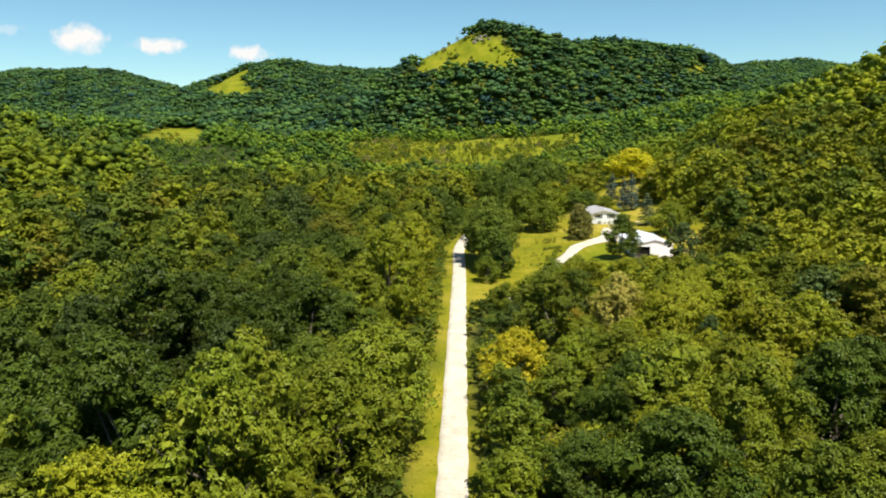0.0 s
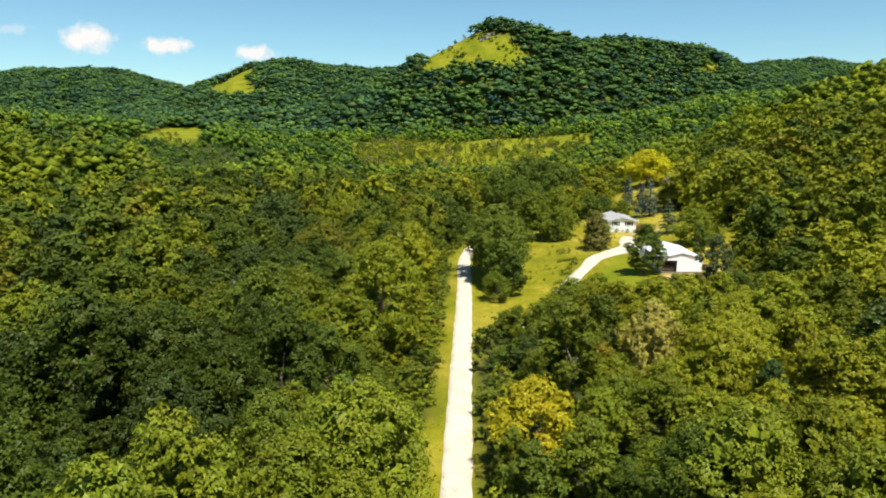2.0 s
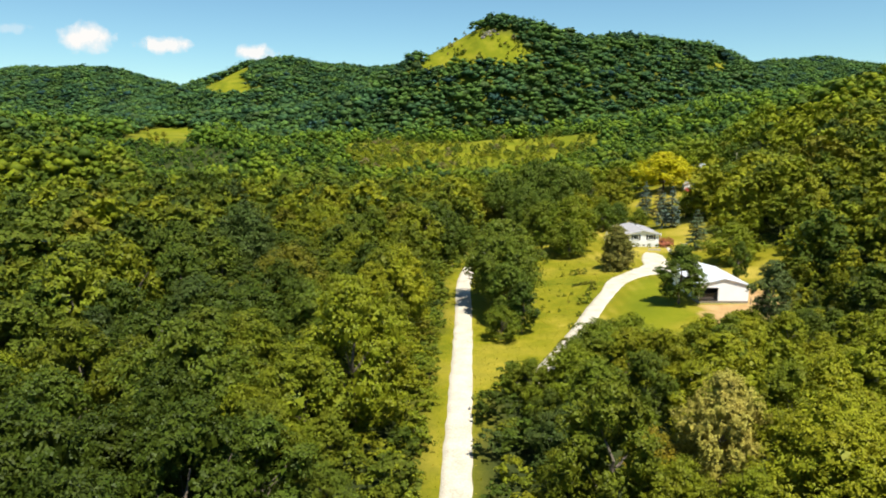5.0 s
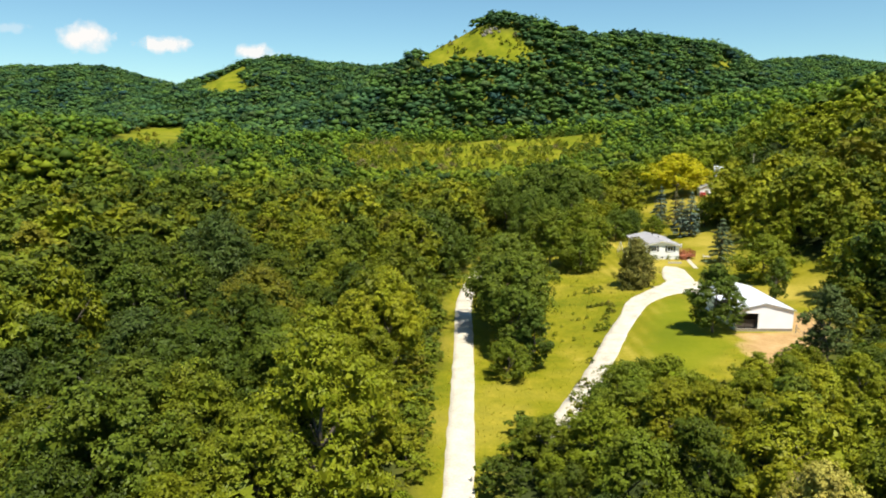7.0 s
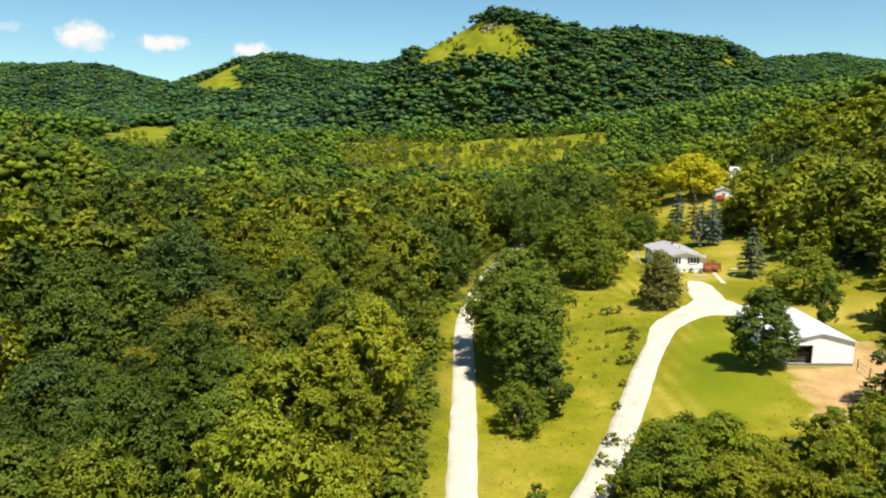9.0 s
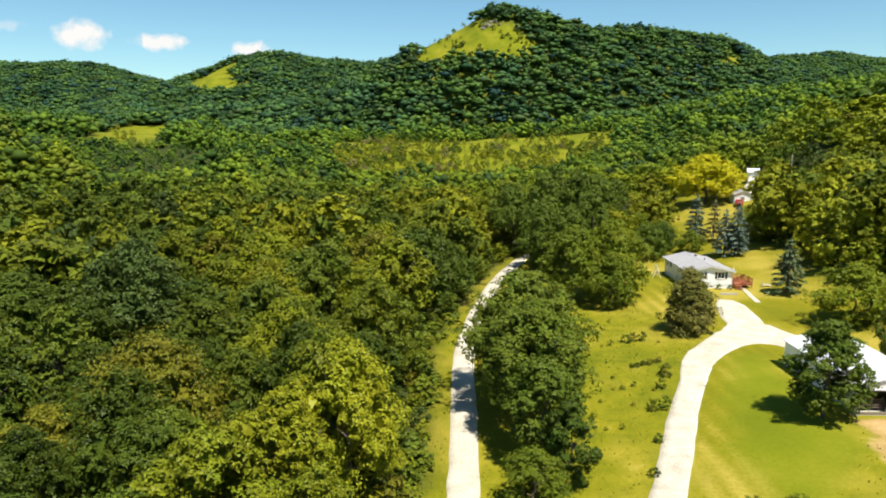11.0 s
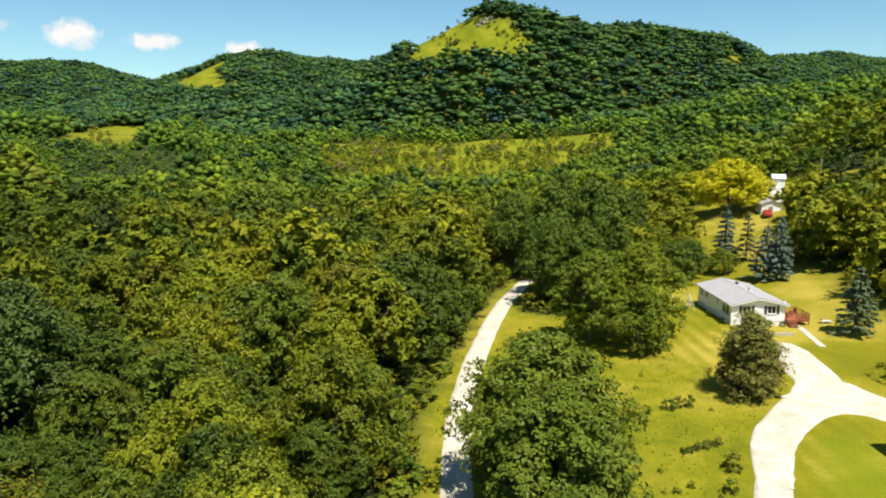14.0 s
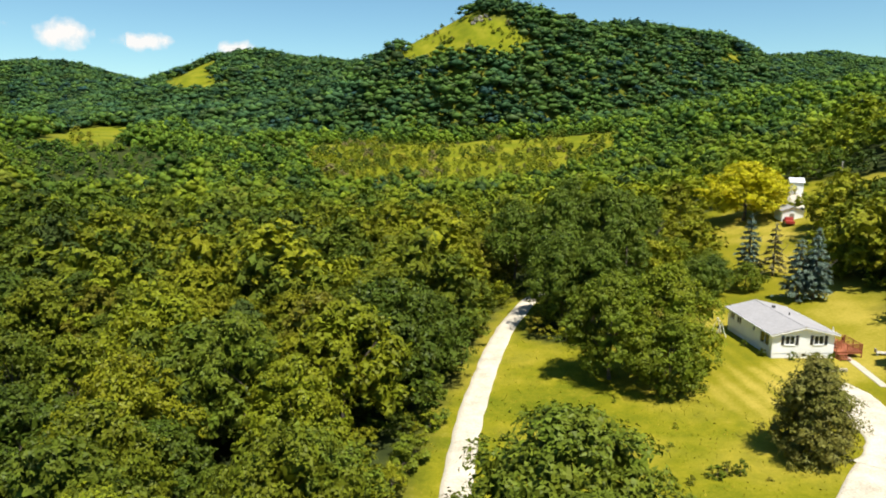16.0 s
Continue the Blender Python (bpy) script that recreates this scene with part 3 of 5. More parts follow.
def tree(x, y, height, shape, tint, label, group="", spread=1.0, name="tree", turn=None, crown_mesh=None, category="tree", trunk=None):
    """One tree at its place: a trunk with limbs and a leafy crown."""
    t = new(name)
    t.matrix_basis = pose(x, y, float(ground_z(x, y)) - 0.05, 0, 0, random.uniform(0, 360) if turn is None else turn)
    tagged(t, label, category, group)
    tk = new("trunk", trunk or TRUNK_MESHES[random.randrange(4)])
    tk.parent, tk.scale = t, (height * max(0.8, spread * 0.9), height * max(0.8, spread * 0.9), height)
    cr = new("crown", crown_mesh or CROWN_MESHES[shape])
    cr.parent, cr.scale, cr.color = t, (height * spread, height * spread, height), (*tint, 1)
    return t


def scatter(x0, x1, y0, y1, gap, seed, loose=0.38):
    r = np.random.default_rng(seed)
    px, py = np.meshgrid(np.arange(x0, x1, gap), np.arange(y0, y1, gap * 0.9))
    px = px + (np.arange(px.shape[0])[:, None] % 2) * gap / 2 + r.uniform(-loose, loose, px.shape) * gap
    py = py + r.uniform(-loose, loose, py.shape) * gap
    return px.ravel(), py.ravel()


def reach(x, y):
    """How near the walk comes to a place that it has in view."""
    return np.maximum.reduce([np.full(x.shape, 33.0), (np.abs(x - 3)) / 0.62, y - 108])


def tints(x, y, r, mixed_in=1.4):
    """Drifts of kinds of tree through the woods, with shade painted into stands left of the lane."""
    k = 2.0 + 2.0 * ripple(x, y, 14.0, 5.0) + r.normal(0, mixed_in, x.shape) + 0.7 * ease(12, 26, x) * (y < 300)
    k = k + 0.35 * ease(-50, -34, x) * (x < 0) * ease(80, 100, y) - 1.6 * np.exp(-(((x + 32) / 8) ** 2 + ((y - 42) / 9) ** 2)) - 0.3 * np.exp(-(((x + 30) / 30) ** 2 + ((y - 98) / 42) ** 2))
    k = k - 0.25 * (1 - ease(-30, -4, x)) * (y > 40) + 0.6 * np.exp(-(((x + 8) / 8) ** 2 + ((y - 104) / 18) ** 2)) - 0.6 * np.exp(-(((x - 11) / 6) ** 2 + ((y - 52) / 11) ** 2)) + 0.6 * ease(4, 12, x) * (y < 112) * (y > 66)
    k = k + 1.2 * np.exp(-(((x - 2) / 18) ** 2 + ((y - 245) / 50) ** 2))
    k = k - 1.4 * np.exp(-(((x + 50) / 24) ** 2 + ((y - 150) / 36) ** 2))
    k = k - 3.0 * np.exp(-(((x + 26) / 15) ** 2 + ((y - 70) / 22) ** 2)) - 2.0 * np.exp(-(((x + 22) / 12) ** 2 + ((y - 56) / 10) ** 2))
    k = k - 2.6 * np.exp(-(((x + 30) / 17) ** 2 + ((y - 132) / 24) ** 2)) - 1.3 * np.exp(-(((x + 18) / 10) ** 2 + ((y - 64) / 9) ** 2))
    k = k + 1.2 * np.exp(-(((x + 18) / 13) ** 2 + ((y - 36) / 9) ** 2)) - 1.5 * np.exp(-(((x + 28) / 12) ** 2 + ((y - 100) / 10) ** 2)) - 0.8 * np.exp(-(((x - 14) / 9) ** 2 + ((y - 42) / 8) ** 2))
    k = k + 0.9 * np.exp(-(((x + 12) / 11) ** 2 + ((y - 118) / 36) ** 2))
    k = np.where(r.random(x.shape) < 0.10, r.integers(5, 7, x.shape), np.clip(np.round(k), 0, 4))
    # Two patches where shade between the crowns is painted into the leaf colour.
    painted_shade = np.exp(-(((x + 27) / 12) ** 2 + ((y - 66) / 16) ** 2)) + 0.7 * np.exp(-(((x + 30) / 12) ** 2 + ((y - 104) / 12) ** 2))
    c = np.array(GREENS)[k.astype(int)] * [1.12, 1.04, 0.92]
    # Leaf colour lifted on the right slope, lowered by the painted shade.
    lift = 1 + 0.12 * ease(58, 68, x) * ease(140, 180, y) * (y < 330) - 0.35 * np.clip(painted_shade, 0, 1)
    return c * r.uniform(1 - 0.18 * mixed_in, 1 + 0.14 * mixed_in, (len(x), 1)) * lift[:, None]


def slope_side(x, y):
    return (x > 4) & (x < 62) & (y > 20) & (y < 122)


def heights(x, y, r):
    h = 9.8 + 2.0 * ripple(x, y, 26.0, 1.0) + r.normal(0, 2.5, x.shape)
    h = np.where((y > 250) & (y < 540) & (np.abs(x + 10) < 140), h * 0.80, h)
    h = np.where((x > 6) & (y > 60) & (y < 125), h * (0.88 - (0.2 - 0.14 * ease(24, 32, x)) * ease(96, 109, y)), h)
    h = np.where((x < -120) & (x > -290) & (y > 370) & (y < 475), h * 0.45, h)
    h = np.where(slope_side(x, y), h * 0.86, h)
    low = 0.95 * (26.3 - 0.236 * (y - 23.6))          # keeps the barnyard in view over the treetops
    h = np.where((x > 19) & (x < 52) & (y > 78) & (y < 122), np.minimum(h, np.maximum(low, 3.4)), h)
    h = np.where((x > 5) & (x < 15) & (y > 88) & (y < 104), np.minimum(h, 4.6), h)
    h = np.where((np.abs(x - 21) < 6) & (y > 70) & (y < 83), np.minimum(h, 6.5), h)
    h = np.where((x > 57) & (x < 82) & (y > 165) & (y < 245), h * 1.08, h)
    return np.clip(h, 3.4, 15)


def grove(name, clouds, x, y, h, c, r, label, wider=1.0, mat=M_LEAVES, sink=0.0):
    """Many trees joined into one mesh."""
    vs, fs, ts, at = [], [], [], 0
    z = ground_z(x, y) - sink * h
    for i in range(len(x)):
        v, f = clouds[r.integers(0, len(clouds))]
        a, w = r.uniform(0, 6.28), h[i] * r.uniform(0.95, 1.3) * wider
        ca, sa = math.cos(a) * w, math.sin(a) * w
        vs.append(np.column_stack([v[:, 0] * ca - v[:, 1] * sa + x[i], v[:, 0] * sa + v[:, 1] * ca + y[i], v[:, 2] * h[i] + z[i]]))
        fs.append(f + at)
        ts.append(np.repeat(c[i][None], len(v), 0))
        at += len(v)
    me = quad_mesh(name, np.vstack(vs), np.vstack(fs), mat, np.vstack(ts))
    me.polygons.foreach_set("use_smooth", [True] * len(me.polygons))
    return tagged(new(name, me), label, "woods", kind="stuff")


# trees that stand out: x, y, height, spread, shape, tint, label
DARK, GREEN = (0.088, 0.122, 0.012), GREENS[2]
LANE_TREES = [
    (9.6, 143.0, 13.6, 1.12, 1, (0.108, 0.136, 0.012), "tall dark green broadleaf tree beside the gravel lane"),
    (9.6, 129.0, 9.4, 0.98, 0, DARK, "dark green broadleaf tree in the roadside clump"),
    (11.4, 125.6, 7.4, 0.95, 3, GREENS[0], "dark green broadleaf tree in the roadside clump"),
    (8.2, 122.4, 4.9, 1.05, 5, GREEN, "young green broadleaf tree at the lane's verge"),
    (9.6, 136.0, 12.2, 1.06, 4, (0.100, 0.130, 0.012), "dark green broadleaf tree in the roadside clump"),
]
CLEARING_TREES = [
    (18.6, 114.0, 4.6, 0.90, 5, GREENS[3], "low bright green tree beside the driveway"),
    (16.2, 109.4, 4.6, 0.90, 5, GREENS[1], "low dark green tree beside the driveway"),
    (21.6, 115.6, 4.3, 0.90, 5, GREEN, "low green tree beside the driveway"),
    (24.6, 116.4, 3.8, 1.00, 5, GREENS[3], "low bright green tree at the clearing's edge"),
    (8.6, 104.6, 3.4, 0.90, 5, GREENS[2], "low green tree at the lane's verge"),
    (14.0, 100.5, 6.4, 1.0, 5, GREENS[3], "low bright green tree beside the driveway"),
    (17.4, 104.6, 6.2, 1.05, 5, GREEN, "low green tree beside the driveway"),
    (18.2, 109.0, 6.4, 1.05, 5, GREEN, "low green tree beside the driveway"),
    (22.4, 109.6, 6.6, 1.05, 5, GREENS[3], "low bright green tree at the clearing's edge"),
    (33.2, 161.0, 8.4, 1.02, 6, (0.150, 0.142, 0.028), "olive-green oval cedar beside the driveway"),
    (36.3, 134.4, 9.2, 1.18, 3, GREENS[1], "dark green broadleaf tree beside the white barn"),
    (55.5, 162.5, 7.6, 1.35, 5, GREENS[3], "rounded bright green tree on the lawn behind the barn"),
    (51.2, 148.5, 7.2, 0.70, 3, DARK, "narrow green tree behind the white barn"),
    (44.6, 122.6, 9.2, 0.95, 3, (0.085, 0.112, 0.030), "grey-green young tree beside the dirt yard"),
]
WOOD_TREES = [
    (10.9, 60.4, 7.4, 0.95, 0, GREEN, "green broadleaf tree in the woods"),
    (4.5, 36.5, 7.0, 0.85, 3, GREENS[2], "green broadleaf tree leaning over the lane"),
    (4.7, 42.0, 7.0, 0.85, 0, GREENS[3], "yellow-green broadleaf tree leaning over the lane"),
    (5.4, 61.0, 6.5, 0.80, 3, GREENS[2], "green broadleaf tree at the lane's edge"),
    (13.0, 65.5, 7.6, 0.95, 0, GREENS[3], "yellow-green broadleaf tree in the woods"),
    (15.6, 70.0, 7.2, 0.95, 4, GREEN, "green broadleaf tree in the woods"),
    (9.6, 98.5, 3.0, 1.0, 5, GREENS[3], "low bright green tree at the lane's verge"),
    (5.5, 47.5, 8.5, 0.9, 0, GREEN, "green broadleaf tree leaning over the lane"),
    (6.0, 55.5, 8.0, 0.85, 3, GREENS[1], "dark green broadleaf tree at the lane's edge"),
    (7.8, 66.1, 8.2, 0.95, 2, (0.360, 0.310, 0.012), "yellowing broadleaf tree beside the lane"),
    (22.4, 83.1, 10.0, 0.78, 1, (0.340, 0.295, 0.055), "tan half-withered broadleaf tree in the woods"),
    (17.2, 84.5, 5.0, 1.0, 2, (0.230, 0.190, 0.014), "low yellowing tree in the woods"),
    (14.0, 90.5, 8.6, 0.90, 0, GREENS[2], "mid green tree in the woods"),
    (29.0, 70.0, 8.4, 0.75, 3, GREENS[6], "dark bluish green tree in the woods"),
]
LAWN_TREES = [
    (21.6, 180.5, 12.0, 1.0, 1, GREENS[2], "broad green tree shading the lawn"),
    (27.6, 180.5, 12.4, 1.0, 1, GREENS[3], "broad green tree shading the lawn"),
    (26.6, 175.6, 8.2, 0.95, 5, GREENS[2], "low spreading green tree on the lawn"),
    (19.5, 199.5, 13.5, 0.80, 1, DARK, "dark green broadleaf tree at the lane's bend"),
    (23.5, 196.0, 12.5, 0.85, 4, DARK, "dark green broadleaf tree at the lane's bend"),
    (21.0, 206.0, 14.0, 0.85, 0, DARK, "dark green broadleaf tree at the lane's bend"),
    (29.0, 205.0, 14.0, 0.80, 1, GREENS[1], "dark green broadleaf tree behind the lawn"),
    (40.8, 206.5, 7.5, 1.0, 5, DARK, "dark green tree behind the house"),
]
UPPER_TREES = [
    (22.0, 217.0, 17.0, 0.75, 1, DARK, "tall dark green tree behind the lawn"),
    (28.5, 215.0, 17.5, 0.75, 0, GREENS[1], "tall dark green tree behind the lawn"),
    (33.5, 222.0, 16.0, 0.80, 4, DARK, "tall dark green tree behind the lawn"),
    (25.5, 226.0, 18.0, 0.75, 1, DARK, "tall dark green tree behind the lawn"),
    (16.0, 224.0, 15.0, 0.80, 2, DARK, "tall dark green tree behind the lawn"),
    (39.5, 228.0, 14.0, 0.80, 0, GREENS[1], "tall dark green tree behind the lawn"),
    (47.5, 219.0, 6.2, 1.1, 5, GREENS[2], "rounded green tree at the lawn's edge"),
    (44.0, 224.5, 7.0, 1.0, 5, GREENS[3], "rounded green tree at the lawn's edge"),
    (52.0, 214.5, 4.6, 1.2, 5, GREENS[2], "low green tree on the lawn"),
    (64.5, 214.0, 6.4, 1.1, 5, GREENS[3], "rounded bright green tree on the upper lawn"),
    (45.5, 212.0, 6.6, 1.0, 5, GREENS[0], "dark green tree behind the house"),
    (73.6, 264.5, 13.6, 1.62, 1, (0.430, 0.390, 0.010), "broad golden yellow tree on the upper lawn"),
]
SINGLE = LANE_TREES + CLEARING_TREES + WOOD_TREES + LAWN_TREES + UPPER_TREES
SPRUCES = [
    (56.2, 223.0, 10.8, 1.1, (0.138, 0.185, 0.135), "blue-grey spruce on the lawn behind the house"),
    (56.0, 206.5, 9.6, 1.2, (0.150, 0.200, 0.150), "silvery blue spruce on the lawn behind the house"),
    (57.9, 205.6, 10.8, 1.15, (0.146, 0.196, 0.146), "silvery blue spruce on the lawn behind the house"),
    (54.6, 178.6, 9.0, 1.2, (0.140, 0.180, 0.085), "grey-green spruce on the lawn beside the house"),
    (48.5, 236.0, 9.0, 1.2, (0.140, 0.190, 0.145), "blue-grey spruce at the edge of the woods"),
    (59.2, 220.5, 9.6, 1.1, (0.170, 0.150, 0.070), "sparse brownish pine on the upper lawn"),
]
TAKEN = [(85.0, 251.0, 6.0), (81.5, 258.0, 6.0), (88.5, 269.0, 5.0), (92.0, 276.0, 6.0)] + [(s[0], s[1], 0.30 * s[2] * s[3]) for s in SINGLE] + [(s[0], s[1], 2.4) for s in SPRUCES]


def free(x, y, h):
    ok = np.ones(len(x), bool)
    for tx, ty, tr in TAKEN:
        ok &= np.hypot(x - tx, y - ty) > tr + 0.22 * h
    return ok


r = np.random.default_rng(11)
wx, wy = scatter(-95, 120, 24, 262, 6.3, 3)
sx, sy = scatter(4, 62, 24, 122, 5.5, 13)
wx, wy = np.append(wx[~slope_side(wx, wy)], sx), np.append(wy[~slope_side(wx, wy)], sy)
wh = heights(wx, wy, r)
ok = ~open_land(wx, wy, 0.24 * wh) & free(wx, wy, wh)
wx, wy, wh = wx[ok], wy[ok], wh[ok]
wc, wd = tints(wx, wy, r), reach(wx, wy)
seen = (np.abs(wx - 3) < 0.72 * (wy + 6))
stretch = seen & (wy > 27) & (wy < 178)
order = np.argsort(np.where(stretch, np.abs(wx - 3), 999))[:262]
single = np.zeros(len(wx), bool)
single[order] = stretch[order]
LABELS = ["dark green broadleaf tree in the woods", "mid green broadleaf tree in the woods", "green broadleaf tree in the woods", "yellow-green broadleaf tree in the woods", "bright yellow-green broadleaf tree in the woods", "olive green broadleaf tree in the woods", "bluish dark green broadleaf tree in the woods"]
for i in np.where(single)[0]:
    kind = int(np.argmin([np.abs(np.array(g) / sum(g) - wc[i] / wc[i].sum()).sum() + 2 * np.abs(sum(g) - wc[i].sum()) for g in GREENS]))
    k = int(r.integers(0, 6))
    close = abs(wx[i] - 3) < 42 and wy[i] < 165
    full = abs(wx[i] - 3) < 26 + 6 * (wx[i] < 3) and wy[i] < 140
    tree(float(wx[i]), float(wy[i]), float(wh[i]), k, tuple(wc[i]), LABELS[kind], "trees of the valley woods", float(r.uniform(0.84, 1.14)) * min(1.0, 10.5 / float(wh[i])) ** 0.5, crown_mesh=FULL_MESHES[k] if full else FINE_MESHES[k] if close else None)
rest = ~single
a, b = rest & seen & (wd < 84), rest & seen & (wd >= 84)
hid = rest & ~seen
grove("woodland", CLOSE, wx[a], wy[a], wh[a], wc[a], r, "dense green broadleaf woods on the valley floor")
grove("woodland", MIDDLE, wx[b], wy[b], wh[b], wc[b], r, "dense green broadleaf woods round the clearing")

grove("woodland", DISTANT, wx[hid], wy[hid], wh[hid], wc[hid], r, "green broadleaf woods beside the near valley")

bx, by = scatter(-120, 130, -80, 24, 6.9, 4)
bh = heights(bx, by, r)
ok = ~open_land(bx, by, 0.24 * bh)
bx, by, bh = bx[ok], by[ok], bh[ok]
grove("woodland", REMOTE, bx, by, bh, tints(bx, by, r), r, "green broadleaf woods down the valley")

# woods farther up the valley and along both slopes
fx, fy = scatter(-330, 330, 40, 560, 6.6, 5, 0.5)
ok = ~((fx > -95) & (fx < 120) & (fy < 262)) & (np.abs(fx - 3) < 0.70 * (fy + 20)) 
fx, fy = fx[ok], fy[ok]
fh = heights(fx, fy, r)
ok = ~open_land(fx, fy, 1.0) & free(fx, fy, fh)
fx, fy, fh = fx[ok], fy[ok], fh[ok]
# Tints turn bluer up the valley, painting haze into the leaf colour.
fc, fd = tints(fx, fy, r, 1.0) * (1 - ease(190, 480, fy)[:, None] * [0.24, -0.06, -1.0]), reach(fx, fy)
a2, b2 = fd < 215, fd >= 215
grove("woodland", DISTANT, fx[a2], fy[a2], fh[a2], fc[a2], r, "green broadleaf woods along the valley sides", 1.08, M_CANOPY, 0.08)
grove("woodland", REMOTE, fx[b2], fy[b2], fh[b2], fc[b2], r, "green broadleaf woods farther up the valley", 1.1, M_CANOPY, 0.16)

# hill woods
hx, hy = scatter(-950, 1000, 520, 1330, 6.5, 6, 0.62)
z0 = ground_z(hx, hy)
front = ground_z(hx, hy - 14) < z0 + 1.5           # the slopes that face the valley
ok = (np.abs(hx - 3) < 0.70 * hy + 10) & front & ~open_land(hx, hy) & (hy > 560 - 40 * (np.abs(hx) > 120)) & (z0 > 14)
hx, hy = hx[ok], hy[ok]
hh = np.clip(10.6 + 1.5 * ripple(hx, hy, 13.0, 8.0) + 1.2 * ripple(hx, hy, 5.0, 2.0) + r.normal(0, 1.9, hx.shape), 5, 15)
# Blue raised, red and green cut: distant haze put into the leaf tints.
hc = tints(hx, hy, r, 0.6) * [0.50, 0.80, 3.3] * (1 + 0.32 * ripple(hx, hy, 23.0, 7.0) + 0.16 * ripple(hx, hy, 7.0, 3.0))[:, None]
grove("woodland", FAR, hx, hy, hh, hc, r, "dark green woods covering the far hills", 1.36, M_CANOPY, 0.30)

# undergrowth along the lane and the clearing's edge
ux, uy = scatter(-16, 70, 30, 232, 3.1, 9)
ok = ~open_land(ux, uy, 0.45) & free(ux, uy, np.full(len(ux), -4.0))
near_edge = np.zeros(len(ux), bool)
for ax in range(0, 360, 45):
    near_edge |= open_land(ux + 9 * math.cos(radians(ax)), uy + 9 * math.sin(radians(ax)))
ok &= near_edge
ux, uy = ux[ok], uy[ok]
grove("undergrowth", DISTANT, ux, uy, np.clip(r.normal(2.4, 0.8, ux.shape), 1.0, 4.2), tints(ux, uy, r), r, "green leafy undergrowth along the woods' edge", 1.3)

# shrubs over the old fields
sx, sy = scatter(-270, 150, 262, 555, 4.0, 8)
ok = np.zeros(len(sx), bool)
for f in FIELDS:
    ok |= inside(f, sx, sy)
thick = ripple(sx, sy, 11.0, 4.0) + 0.5 * ripple(sx, sy, 4.0, 1.0) + 0.35 * ease(40, -60, sx) - 1.0 * ease(430, 530, sy) - 0.7 * (sx < -120) - 0.9 * (sy < 330) - 0.12 * ease(-10, 20, sx) * (sy > 380)
ok &= thick + r.normal(0, 0.22, sx.shape) > -0.45
sx, sy = sx[ok], sy[ok]
bx, by = r.uniform(-40, 92, 1800), r.uniform(560, 690, 1800)
ok = inside(BALD, bx, ground_z(bx, by)) & (r.random(1800) < 0.08 + 0.28 * ease(30, 75, bx) + 0.3 * (ripple(bx, by, 8.0, 2.0) > 0.3))
sx, sy = np.append(sx, bx[ok]), np.append(sy, by[ok])
grove("scrub", REMOTE, sx, sy, np.clip(r.normal(2.8, 1.2, sx.shape), 1.0, 6.5), np.where((r.random(len(sx)) < 0.10)[:, None], [[0.20, 0.17, 0.07]], tints(sx, sy, r, 0.7) * 1.25), r, "yellow-green scrub scattered over old fields")

# ---- single trees ----
for x, y, h, s, k, tint, label in SINGLE:
    tree(x, y, h, k, tint, label, spread=s, crown_mesh=SOLID_MESHES[k] if (h > 9.5 or abs(x - 36.3) < 0.1) and k < 6 and (y < 200 or tint[0] > 0.4) else FINE_MESHES[k])
SPRUCE_MESHES = [quad_mesh("crown", *spruce_cloud(rng, 5200, 0.026, w), M_LEAF) for w in (0.26, 0.29)]
PINE_MESH = quad_mesh("crown", *spruce_cloud(rng, 2400, 0.028, 0.26, 10, 6), M_LEAF)
SPIRE = trunk_mesh(30, 0.95, 0.004, 3)
for i, (x, y, h, s, tint, label) in enumerate(SPRUCES):
    tree(x, y, h, 0, tint, label, spread=s, name="spruce", crown_mesh=PINE_MESH if "pine" in label else SPRUCE_MESHES[i % 2], trunk=SPIRE, category="conifer")


def bare_tree(x, y, h, seed, label):
    """A dead tree: a grey trunk that forks into bare limbs and twigs."""
    t = thing("dead_tree", (x, y, float(ground_z(x, y)) - 0.05), label, "tree", "dead trees")
    r = random.Random(seed)
    bm, tips = bmesh.new(), []
    spine = [Vector((0.03 * h * i * r.uniform(-0.6, 0.6), 0.03 * h * i * r.uniform(-0.6, 0.6), h * 0.2 * i)) for i in range(5)]
    tube(bm, spine, [0.020 * h, 0.016 * h, 0.012 * h, 0.008 * h, 0.004 * h], 7)
    part("trunk", bm, M_DEADWOOD, t)
    for i in range(9):
        b = spine[1 + i % 4]
        a, reach_ = i * 2.4 + r.uniform(-0.5, 0.5), h * r.uniform(0.18, 0.34)
        e = b + Vector((math.cos(a) * reach_, math.sin(a) * reach_, reach_ * r.uniform(0.5, 1.2)))
        bm = tube(bmesh.new(), [b, b.lerp(e, 0.55) + Vector((0, 0, -0.02 * h)), e], [0.008 * h, 0.005 * h, 0.002 * h], 5)
        for _ in range(5):
            k = b.lerp(e, r.uniform(0.4, 1))
            tube(bm, [k, k + Vector((r.uniform(-1, 1), r.uniform(-1, 1), r.uniform(0.1, 1))) * 0.10 * h], [0.003 * h, 0.001 * h], 4)
        part("limb", bm, M_DEADWOOD, t)


for i, (x, y, h) in enumerate([(37.5, 57.0, 8.0), (-27.5, 97.0, 8.2), (-45.0, 103.0, 9.0), (-8.5, 66.0, 7.0), (-4.2, 187.0, 7.5)]):
    bare_tree(x, y, h, i, "bare grey dead tree among green trees")

# ---- shrubs and weeds ----
SHRUB = quad_mesh("foliage", *crown_cloud(rng, 10, 620, 0.055, low=0.02, high=1.0, wide=0.55, taper=0.0, sprays=6, spray=0.42), M_LEAF)
STEMS = trunk_mesh(41, 0.55, 0.02, 5)


